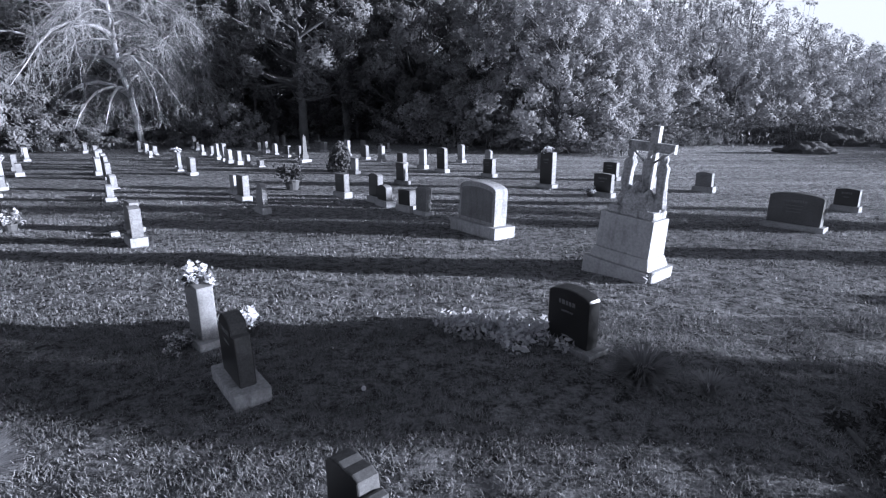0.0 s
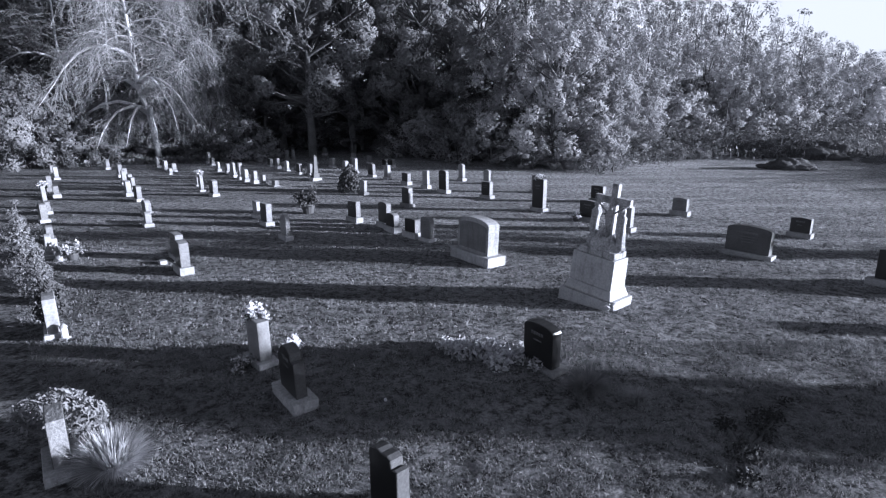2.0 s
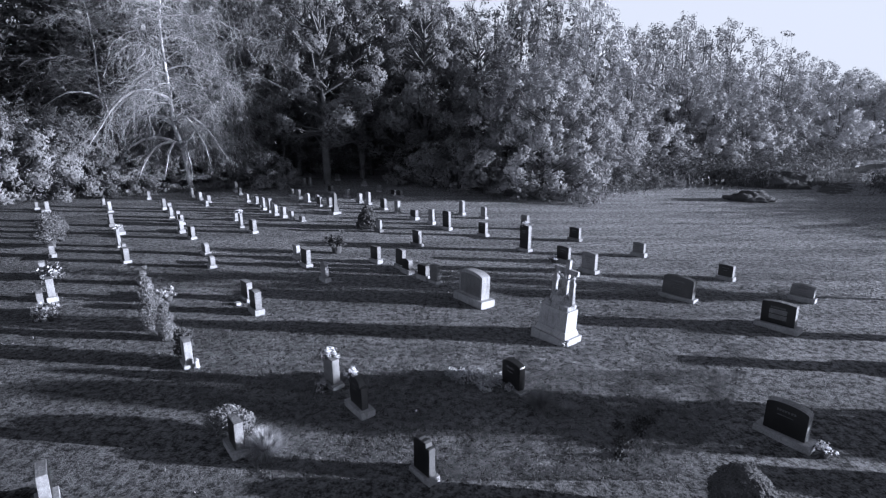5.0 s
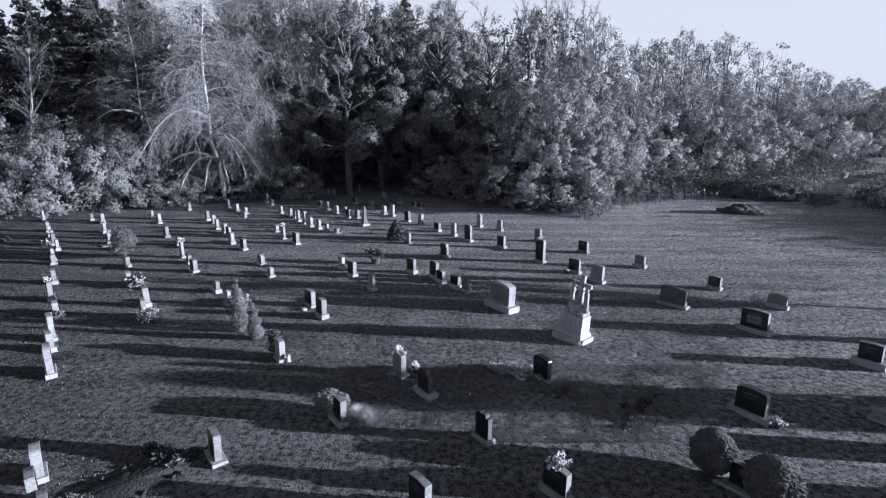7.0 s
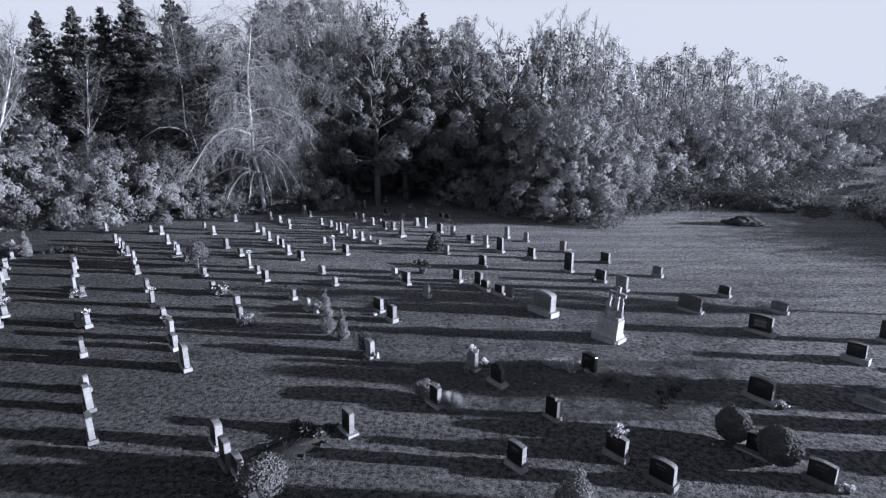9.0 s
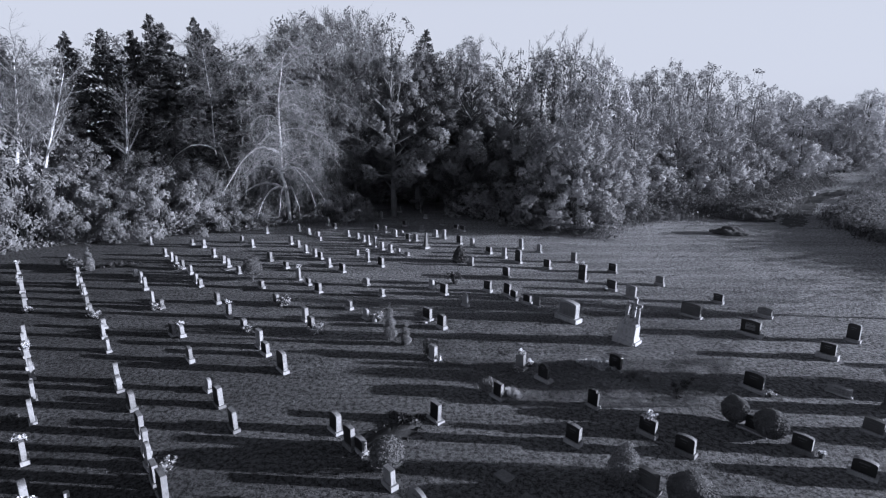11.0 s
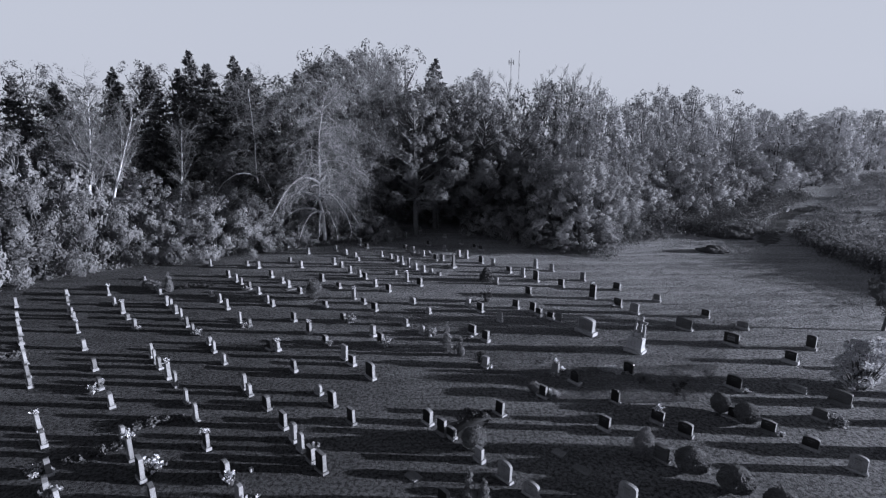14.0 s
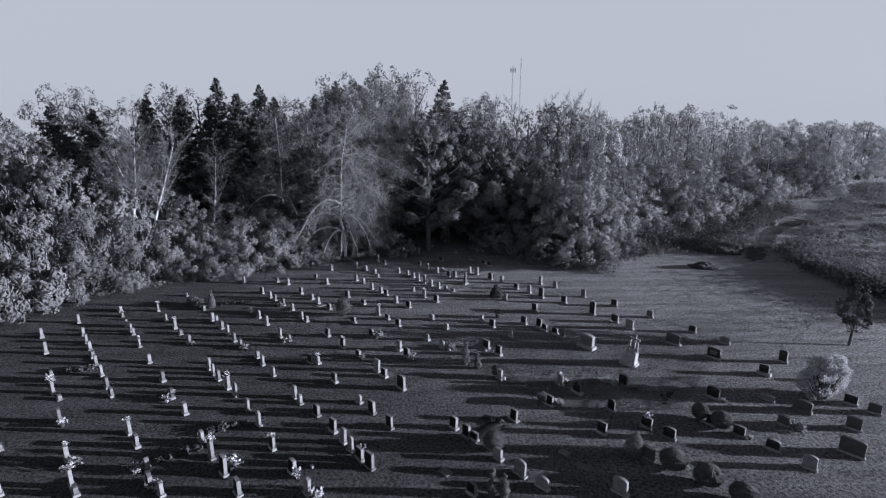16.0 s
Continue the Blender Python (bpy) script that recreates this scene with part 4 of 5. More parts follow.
# leafy trees round the dark hollow
grove(leafy_tree("maple_tree", "tall leafy tree with hanging boughs at the wood's edge", 21, 18.5, 5.4, 3.0, 25000, 0.18, M_LEAF, fuzz=0.24), EDGE,
      (-11.2, 44.4, 1.0, 1.0), (-8.5, 49.0, 1.0, 1.05), (-15.5, 50.5, 1.0, 1.05), (0.5, 51.5, 0.95, 0.98), (-6.0, 54.0, 1.05, 1.02), (-24, 52, 1.1, 1.1), (-33, 49, 1.0, 1.0), (-2.0, 47.6, 0.9, 1.08), (3.2, 48.6, 0.85, 1.0))
grove(leafy_tree("leafy_tree", "dark leafy tree with a full crown", 22, 16, 4.6, 1.6, 9000, 0.24, M_LEAF_DARK, fuzz=0.2), EDGE,
      (-3.8, 47.8, 0.9, 0.8), (3.2, 45.2, 0.8, 0.6), (-1, 46.5, 0.65, 0.55), (-17.5, 48.5, 0.8, 0.8), (5.5, 50, 1.0, 0.8), (10, 50, 1.0, 0.62), (-13, 53.5, 0.9, 0.6), (-8, 51.5, 0.8, 0.5), (-3, 52, 0.9, 0.6), (-19.5, 51.5, 0.9, 0.6), (-10.5, 57, 1.0, 0.8), (1, 56, 1.0, 0.8), (21.5, 55.5, 0.75, 0.6), (26.5, 60.5, 0.7, 0.55), (37, 70, 0.75, 0.6), (16.5, 51.5, 0.7, 0.6), (49, 79, 0.8, 0.6), (61, 88, 0.8, 0.55))
grove(leafy_tree("willow_tree", "broad silvery-leaved tree with boughs down to the grass", 23, 12.0, 4.4, 0.3, 36000, 0.15, M_WILLOW, 110, stems=3, fuzz=0.2), EDGE,
      (7.8, 37.5, 0.98, 0.92), (12.0, 40.6, 0.85, 0.8), (5.4, 41.6, 0.95, 0.95), (14.5, 46.0, 0.9, 0.85), (10, 45, 1.0, 1.1), (11, 52, 1.0, 0.85))
BEHIND_THICKET = ((59, 86, 1.1, 0.8), (68, 92, 1.2, 0.8), (78, 98, 1.2, 0.8), (91, 106, 1.3, 0.9), (22, 63, 1.15, 1.3), (-1.5, 60, 1.3, 1.5), (17, 60, 1.2, 1.45), (9, 60, 1.25, 1.45), (29, 70, 1.2, 1.35))
grove(leafy_tree("leafy_tree", "pale leafy tree in a thicket beside the meadow", 24, 11, 3.6, 0.6, 11500, 0.185, M_LEAF_PALE, 56, stems=2, limb_step=2, fuzz=0.22), EDGE,
      (19.5, 51.5, 1.2, 0.8), (23.5, 56.5, 0.75, 0.95), (29, 60.5, 1.3, 0.75), (34.5, 66, 0.8, 1.0), (40, 68.5, 1.3, 0.75), (46, 75, 0.9, 1.0), (52, 78, 1.35, 0.7), (57, 77, 0.8, 0.6), (64, 82, 0.9, 0.6), (72, 86, 1.0, 0.6), (82, 92, 1.0, 0.6),
      *BEHIND_THICKET)
grove(leafy_tree("leafy_tree", "fine-leaved pale tree above the shrubs", 30, 12, 3.6, 0.8, 15000, 0.17, M_WILLOW, 80, stems=2, limb_step=2), EDGE,
      (-43.8, 36.4, 0.95, 1.0), (-40.0, 35.6, 0.75, 1.05), (-47.6, 33.0, 0.85, 1.0), (-50.8, 31.5, 1.0, 1.15), (-56.5, 34, 1.1, 1.3), (-48.5, 39, 1.0, 1.35), (-61, 37, 1.2, 1.3))
grove(leafy_tree("shrub", "round silvery bush before the thicket", 46, 6.4, 3.8, 0.1, 12500, 0.18, M_LEAF_PALE, 80, stems=3, limb_step=3, fuzz=0.3), EDGE,
      (30.5, 56.5, 1.25, 0.95), (36.0, 60.0, 1.4, 0.95), (41.5, 64.0, 1.2, 0.9), (57.0, 74.0, 1.3, 0.9), (76.0, 88.0, 1.5, 1.0), (84.0, 93.0, 1.6, 1.0), (22.5, 52.5, 1.0, 0.8))
# shrubs on the left edge
FARTHER_SHRUBS = ((6.2, 35.6, 0.62, 0.6), (3.4, 38.2, 0.75, 0.75), (1.0, 41.2, 0.85, 0.85), (-1.8, 43.6, 0.8, 0.8), (10.0, 35.4, 0.5, 0.5), (16.6, 42.4, 0.75, 0.36), (14.2, 41.5, 0.5, 0.4), (-50.6, 24.5, 1.1, 1.4), (-53.5, 19.0, 1.1, 1.4), (-47, 35, 1.2, 1.6), (-53, 33, 1.3, 1.7), (-58, 24, 1.4, 1.8), (-60, 16, 1.4, 1.6), (-25.2, 40.8, 0.65, 0.75), (-15.8, 41.6, 0.62, 0.85), (-20.5, 42.6, 0.5, 0.6), (-23.5, 44.6, 0.8, 1.1), (-26.5, 44.8, 0.8, 1.1), (-21.0, 45.8, 0.8, 1.1), (-14.5, 55.5, 0.9, 0.9), (-11.5, 55, 0.9, 0.8), (-17.5, 56, 0.9, 1.0))
grove(leafy_tree("shrub", "dense rounded shrub overgrown with creepers", 25, 6.2, 3.6, 0.1, 20500, 0.14, M_SHRUB, 90, stems=3, limb_step=3, fuzz=0.32), EDGE,
      (-33.5, 34.9, 1.0, 1.1), (-37.2, 34.3, 0.95, 1.1), (-30.2, 37.4, 0.95, 1.1), (-27.6, 39.2, 0.8, 0.95), (-32.0, 39.5, 0.9, 1.3), (-40.8, 32.9, 0.95, 1.15), (-44.0, 30.8, 1.0, 1.3), (-47.6, 28.6, 1.1, 1.35), (-36.5, 38.5, 1.0, 1.3))
grove(leafy_tree("shrub", "dense shrub in the shade of the wood", 45, 6.2, 3.6, 0.1, 7600, 0.23, M_SHRUB, 80, stems=3, limb_step=3, fuzz=0.25), EDGE, *FARTHER_SHRUBS)
grove(leafy_tree("leafy_tree", "leafy tree rising behind the shrubs", 26, 16.5, 4.4, 3.0, 13000, 0.22, M_LEAF, limb_step=2), DEEP,
      (-50.5, 38.5, 0.9, 1.0), (-47.5, 27.8, 0.6, 0.5), (-51, 22.5, 0.65, 0.55), (-45, 40, 0.8, 0.75), (-58, 38, 1.0, 1.0), (-47, 45, 0.9, 1.0), (-66, 34, 1.1, 1.0), (-35, 55, 1.1, 1.1), (-20.5, 57, 1.2, 1.22), (-27, 62, 1.2, 1.15))
# conifers
grove(conifer("spruce_tree", "dark spruce among the leafy trees", 27, 19, 6.8), DEEP,
      (-36.3, 46.0, 1.3, 0.85), (-31.6, 46.5, 1.2, 0.9), (-40.5, 48.0, 1.0, 1.08), (-45.0, 50.0, 1.05, 1.05), (-34.5, 51.0, 1.05, 1.12), (-51, 53, 1.05, 1.05), (-58, 52, 1.05, 0.95), (-42, 56, 1.1, 1.12),
      (-14.8, 70, 1.3, 0.95), (-7.3, 73.6, 1.3, 0.98), (-26, 66, 1.3, 0.95), (-66, 56, 1.1, 0.95), (-30, 42.5, 0.55, 0.7))
# trees deep in the wood and along the skyline
FAR = leafy_tree("leafy_tree", "leafy tree in the distant wood", 28, 17, 5.0, 1.5, 4200, 0.29, M_LEAF, 44, sides=4, limb_step=4)
PALE = leafy_tree("leafy_tree", "leafy tree beyond the meadow, leaves paled for distance haze", 29, 15, 4.6, 0.8, 3900, 0.29, M_FAR, 40, stems=2, sides=4, limb_step=3)
r = random.Random(4)
behind, beyond = [], []
for k in range(30):
    x, size = -92 + 110 * k / 29 + r.uniform(-1.5, 1.5), r.uniform(0.95, 1.2)
    tall = np.interp(x, [-86, -72, -55, -42, -35, -27, -21, -12, -5, 0, 12, 17], [19.5, 21.8, 22, 22.5, 20.8, 23.5, 24.6, 24.2, 22.8, 21.4, 20.6, 18.6]) / 17
    behind.append((x, r.uniform(60, 74), size, float(tall) * r.uniform(0.9, 1.13) / size))
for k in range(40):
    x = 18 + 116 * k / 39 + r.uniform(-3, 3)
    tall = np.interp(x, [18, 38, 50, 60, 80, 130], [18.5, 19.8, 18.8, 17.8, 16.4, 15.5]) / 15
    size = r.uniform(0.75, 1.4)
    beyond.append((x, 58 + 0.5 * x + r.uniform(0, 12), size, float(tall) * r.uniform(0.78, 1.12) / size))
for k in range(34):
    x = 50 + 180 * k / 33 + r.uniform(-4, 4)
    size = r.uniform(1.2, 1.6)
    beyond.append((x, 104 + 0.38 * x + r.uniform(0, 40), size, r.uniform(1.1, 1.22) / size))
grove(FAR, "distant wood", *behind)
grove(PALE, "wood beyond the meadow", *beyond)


def sapling_clump(seed, stems, H):
    """Upright thin stems that part from one root, with few leaves."""
    rng = np.random.default_rng(seed)
    ob = thing("sapling_clump", "clump of thin upright saplings with few leaves", "tree", "saplings in the thicket")
    wood, spots = Tubes(4), []
    for k in range(stems):
        th, h = rng.uniform(0, 6.28), H * rng.uniform(0.65, 1.1)
        out = rng.uniform(0.5, 1.6)
        pts = np.array([(0.2 * math.cos(th), 0.2 * math.sin(th), -0.1), (out * 0.5 * math.cos(th), out * 0.5 * math.sin(th), h * 0.4), (out * math.cos(th) + rng.normal() * 0.2, out * math.sin(th), h * 0.75), (out * 1.1 * math.cos(th), out * 1.1 * math.sin(th), h)])
        wood.run(pts, [0.05, 0.04, 0.028, 0.012])
        for b in range(14):
            f = rng.uniform(0.3, 0.98)
            p = np.array([np.interp(f * h, pts[:, 2], pts[:, a]) for a in (0, 1)] + [f * h])
            q = p + np.array([rng.normal() * 0.4, rng.normal() * 0.4, rng.uniform(0.4, 1.0)]) * (1.2 - f * 0.6)
            wood.run([p, (p + q) / 2 + 0.05, q], [0.018, 0.014, 0.007])
            m = rng.integers(10, 26)
            s = rng.random(m)[:, None]
            spots.append(p + (q - p) * s + rng.normal(size=(m, 3)) * 0.16)
    child("stem", wood.mesh("sapling_stems", M_BARK), ob)
    at = np.concatenate(spots)
    v, f = leaf_tris(rng, at, 0.2, None, 1.0)
    tagged(child("foliage", mesh_of("sapling_foliage", v, f, M_LEAF_PALE), ob), kind="stuff")
    return ob


for seed, H, places in ((81, 9.5, ((22, 55), (27.5, 60.5), (33, 65.5), (39, 69.5), (25, 62))), (82, 8.5, ((30.5, 64), (36, 68.5), (43, 73.5), (47.5, 78), (19.5, 55.5), (34, 69)))):
    first = sapling_clump(seed, 9, H)
    r = random.Random(seed)
    for k, (x, y) in enumerate(places):
        m = pose(x, y, 0, 0, 0, r.uniform(0, 360)) @ Matrix.Diagonal((1, 1, r.uniform(1.0, 1.3), 1))
        if k == 0:
            first.matrix_basis = m
        else:
            copy_thing(first, m)

# ---- rough meadow, heaps and masts ----
def weed_field(name, label, seed, n, place, tall, leaf, mat):
    rng = np.random.default_rng(seed)
    at = place(rng, n)
    v1, f1 = blades(rng, at, tall, 0.014, 0.4)
    k = rng.choice(len(at), len(at) // 2)
    hi = at[k] + np.stack([rng.normal(size=len(k)) * 0.15, rng.normal(size=len(k)) * 0.15, tall * rng.uniform(0.2, 0.9, len(k))], 1)
    v2, f2 = leaf_quads(rng, hi, leaf)
    tri = np.concatenate([f2[:, [0, 1, 2]], f2[:, [0, 2, 3]]]) + len(v1)
    return tagged(new(name, mesh_of(name, np.concatenate([v1, v2]), np.concatenate([f1, tri]), mat)), label, "weeds", kind="stuff")


def brush(name, label, seed, clumps, per, place, size, mat):
    """Low bushy clumps, thick at the foot, with gaps between."""
    rng = np.random.default_rng(seed)
    c = place(rng, clumps)
    s = size * rng.uniform(0.4, 1.6, clumps)
    at = np.repeat(c, per, 0) + rng.normal(size=(clumps * per, 3)) * np.repeat(s, per)[:, None] * np.array([0.75, 0.75, 0.0])
    at[:, 2] = np.repeat(s, per) * np.abs(rng.normal(size=clumps * per)) * 0.75
    out = at - np.repeat(c, per, 0) + np.array([0, 0, 0.3])
    v1, f1 = leaf_tris(rng, at[::2], 0.3, out[::2], 0.8)
    low = at[1::2].copy()
    low[:, 2] *= 0.4
    v2, f2 = blades(rng, low, size * 0.8, 0.02, 0.4)
    return tagged(new(name, mesh_of(name, np.concatenate([v1, v2]), np.concatenate([f1, f2 + len(v1)]), mat)), label, "weeds", kind="stuff")


def beyond_track(rng, n):
    """Right of the worn track."""
    y = 14 + 95 * rng.random(n) ** 1.1
    x = np.interp(y, [14, 24, 32, 38, 44, 56, 110], [39, 37, 36.6, 38, 42, 53, 110]) + 80 * rng.random(n) ** 1.7
    return np.stack([x, y, np.zeros(n)], 1)


def thicket_foot(rng, n):
    """The fringe of tall grass before the thickets."""
    s = rng.random(n)
    x = 9 + 46 * s + rng.normal(size=n) * 0.8
    y = 36.5 + 42 * s + rng.normal(size=n) * 1.5 - 5 * np.exp(-((x - 30) / 10) ** 2)
    return np.stack([x, y, np.zeros(n)], 1)


def wood_foot(rng, n):
    """Low growth under the wood's left edge."""
    s = rng.random(n)
    x = -52 + 34 * s
    y = np.interp(x, [-52, -48, -39, -35, -25, -18], [19, 26.5, 32, 33.6, 37.4, 41.5]) + np.abs(rng.normal(size=n)) * 1.2
    return np.stack([x, y, np.zeros(n)], 1)


brush("weeds", "dry brush and tall weeds over the rough meadow", 31, 1150, 80, beyond_track, 0.8, M_WEED)


def beside_track(rng, n):
    """The thick edge of the rough meadow along the track."""
    y = 16 + 27 * rng.random(n)
    x = np.interp(y, [14, 24, 32, 38, 44], [38.5, 36.6, 36.2, 37.6, 41.6]) + np.abs(rng.normal(size=n)) * 1.5
    return np.stack([x, y, np.zeros(n)], 1)


def before_thicket(rng, n):
    """The dark bushy mass between the lawn and the thicket, as far as the track."""
    x = 18 + 46 * rng.random(n)
    y = np.interp(x, [17, 24, 27, 31, 36, 46, 64], [47, 45.5, 42.3, 41.4, 46.5, 58, 72]) + np.abs(rng.normal(size=n)) * np.interp(x, [18, 36, 64], [1.8, 3.5, 7])
    return np.stack([x, y, np.zeros(n)], 1)


brush("brush", "dark bushes between the lawn and the thicket", 37, 330, 160, before_thicket, 1.1, M_BRUSH)
brush("brush", "thick bushes along the edge of the rough meadow", 36, 150, 260, beside_track, 1.15, M_WEED)
weed_field("tall_grass", "tall dry grass at the foot of the thicket", 32, 24000, thicket_foot, 0.9, 0.12, M_WEED)
weed_field("undergrowth", "low undergrowth at the foot of the wood", 33, 6000, wood_foot, 0.5, 0.2, M_LEAF)


def heap(name, label, seed, rx, ry, h, mat, rough=0.5):
    """An uneven heap of earth or stones."""
    bm = bmesh.new()
    bmesh.ops.create_icosphere(bm, subdivisions=5, radius=1.0)
    for v in bm.verts:
        k = noise.fractal(v.co * 1.8 + Vector((seed * 3.1, 0, 0)), 0.7, 2.2, 6)
        f = 1 + rough * k
        up = max(0.0, v.co.z) ** 1.3
        v.co = Vector((v.co.x * f * rx, v.co.y * f * ry, up * f * h - 0.05 if v.co.z > 0 else -0.15))
    me = bpy.data.meshes.new(name)
    bm.to_mesh(me)
    bm.free()
    me.materials.append(mat)
    me.polygons.foreach_set("use_smooth", np.ones(len(me.polygons), dtype=bool))
    return tagged(new(name, me), label, "mound")


heap("mound", "low dark mound of dumped earth on the grass", 1, 1.8, 1.0, 0.75, M_DIRT, 0.3).matrix_basis = pose(23.2, 34.4, 0, 0, 0, -12)
heap("mound", "overgrown mound of earth and rubble before the thicket", 2, 3.6, 2.2, 1.5, M_DIRT, 0.25).matrix_basis = pose(29.4, 42.4, 0, 0, 0, -30)
heap("mound", "long bank of earth and stones beside the track", 3, 4.2, 1.8, 1.15, M_DIRT, 0.35).matrix_basis = pose(33.2, 44.4, 0, 0, 0, 35)
heap("boulder", "pale boulder among the weeds", 4, 0.7, 0.5, 0.7, M_CONCRETE).matrix_basis = pose(49.3, 58.7, 0, 0, 0, 20)

along = np.linspace(0, 1, 70)
mid = np.stack([np.interp(along * (len(TRACK) - 1), np.arange(len(TRACK)), [p[k] for p in TRACK]) for k in (0, 1)], 1)
way = np.gradient(mid, axis=0)
way /= np.linalg.norm(way, axis=1)[:, None]
ragged = np.random.default_rng(38)
half = 1.25 * np.clip(along * 5, 0.05, 1) + 0.25 * ragged.normal(size=(2, 70))
left = mid + np.stack([-way[:, 1], way[:, 0]], 1) * half[0][:, None]
right = mid - np.stack([-way[:, 1], way[:, 0]], 1) * half[1][:, None]
tv = np.concatenate([np.stack([left, right], 1).reshape(-1, 2), np.full((140, 1), 0.006)], 1)
tf = [(2 * k, 2 * k + 1, 2 * k + 3, 2 * k + 2) for k in range(69)]
tagged(new("track", mesh_of("track", tv, tf, M_DIRT)), "worn dark earth track into the rough meadow", "track", kind="structure")


def mast(x, y, z0, z1, panel):
    ob = thing("radio_mast", "slender steel lattice mast above the far wood", "mast", "radio masts")
    t = Tubes(4)
    for sx, sy in ((-0.35, -0.2), (0.35, -0.2), (0, 0.4)):
        t.run([(sx, sy, z0), (sx * 0.6, sy * 0.6, z1)], [0.07, 0.05])
    child("lattice_leg", t.mesh("mast_legs", M_STEEL), ob)
    t = Tubes(3)
    for k in range(24):
        z = z0 + (z1 - z0) * k / 24
        d = (z1 - z0) / 24
        t.run([(-0.3, -0.15, z), (0.3, -0.15, z + d)], [0.03, 0.03])
        t.run([(0.3, -0.15, z), (0, 0.3, z + d)], [0.03, 0.03])
    child("bracing", t.mesh("mast_bracing", M_STEEL), ob)
    if panel:
        bm = bmesh.new()
        for px in (-1.1, 0.0, 1.1):
            box(bm, px - 0.25, px + 0.25, -0.6, -0.4, z1 - 3.4, z1 - 1.2, 0.03)
        box(bm, -1.4, 1.4, -0.4, -0.3, z1 - 2.4, z1 - 2.2)
        part("antenna_panels", bm, M_STEEL, ob)
    ob.matrix_basis = pose(x, y, 0)


mast(38.4, 250, -4.5, 40.3, True)
mast(42.4, 250, -4.5, 43.8, False)

brush("brush", "low bushes and tall grass before the thicket", 34, 300, 90, thicket_foot, 0.95, M_WEED)


def bank(rng, n):
    """Over the overgrown mounds."""
    k = rng.random(n) < 0.5
    x = np.where(k, 29.4, 33.2) + rng.normal(size=n) * 1.9
    y = np.where(k, 43.2, 45.2) + rng.normal(size=n) * 1.0
    d = np.hypot((x - np.where(k, 29.4, 33.2)) / 3.4, (y - np.where(k, 42.4, 44.6)) / 2.2)
    return np.stack([x, y, 1.1 * np.sqrt(np.clip(1 - d * d, 0, 1))], 1)


weed_field("tall_grass", "tall dry grass grown over the mounds of earth", 35, 4500, bank, 0.7, 0.12, M_WEED)

# ---- the calvary monument ----
def ring_solid(bm, levels, sides=10):
    """A rounded body from rings of (centre x, y, z, half width, half depth)."""
    rings = []
    for x, y, z, a, b in levels:
        rings.append([bm.verts.new((x + a * math.cos(2 * math.pi * k / sides), y + b * math.sin(2 * math.pi * k / sides), z)) for k in range(sides)])
    for lo, hi in zip(rings, rings[1:]):
        for k in range(sides):
            bm.faces.new((lo[k], lo[(k + 1) % sides], hi[(k + 1) % sides], hi[k]))
    bm.faces.new(rings[0][::-1])
    bm.faces.new(rings[-1])


CAL = pose(3.31, 9.1, 0, 0, 4.2, -49)
monument = thing("calvary_monument", "white stepped stone monument with a cross, on the lawn", "monument")
bm = box(bmesh.new(), -0.64, 0.64, -0.41, 0.41, -0.14, 0.24)
bmesh.ops.subdivide_edges(bm, edges=bm.edges[:], cuts=11, use_grid_fill=True)
for v in bm.verts:
    chip = max(0.0, 1 - math.hypot(v.co.x - 0.64, v.co.y + 0.41) / 0.22)
    k = 0.5 + noise.noise(v.co * 17)
    v.co += Vector((-0.16, 0.16, -0.05)) * chip * max(0.0, k) + noise.noise_vector(v.co * 9) * 0.006
part("base", bm, M_PAINT, monument, "whitewashed base with one corner chipped away")
part("step", box(bmesh.new(), -0.59, 0.59, -0.36, 0.36, 0.24, 0.44, 0.04, 0.07), M_PAINT, monument)
part("pedestal", box(bmesh.new(), -0.51, 0.51, -0.27, 0.27, 0.44, 1.08, 0.012, 0.01), M_PAINT, monument)
part("cornice", box(bmesh.new(), -0.40, 0.46, -0.23, 0.23, 1.08, 1.22, 0.03), M_STATUE, monument, "stained cornice")
bm = bmesh.new()
bmesh.ops.create_icosphere(bm, subdivisions=3, radius=1.0)
for v in bm.verts:
    k = noise.fractal(v.co * 2.2, 1.0, 2.0, 4)
    v.co = Vector((v.co.x * 0.42, v.co.y * 0.22, max(0.0, v.co.z) * 0.42)) * (1 + 0.3 * k) + Vector((0.05, 0, 1.2))
part("rocky_mound", bm, M_STATUE, monument, "carved rocky mound, stained dark")
part("cross_post", box(bmesh.new(), 0.09, 0.23, -0.055, 0.055, 1.3, 2.60, 0.006), M_STATUE, monument)
part("cross_beam", box(bmesh.new(), -0.28, 0.53, -0.05, 0.05, 2.18, 2.33, 0.006), M_STATUE, monument)
monument.matrix_basis = CAL


def statue(bm, x, label):
    me = bpy.data.meshes.new("statue")
    bm.to_mesh(me)
    bm.free()
    me.materials.append(M_STATUE)
    me.polygons.foreach_set("use_smooth", np.ones(len(me.polygons), dtype=bool))
    tagged(new("statue", me), label, "statue", "statues of the monument").matrix_basis = CAL @ pose(x, -0.03, 0)


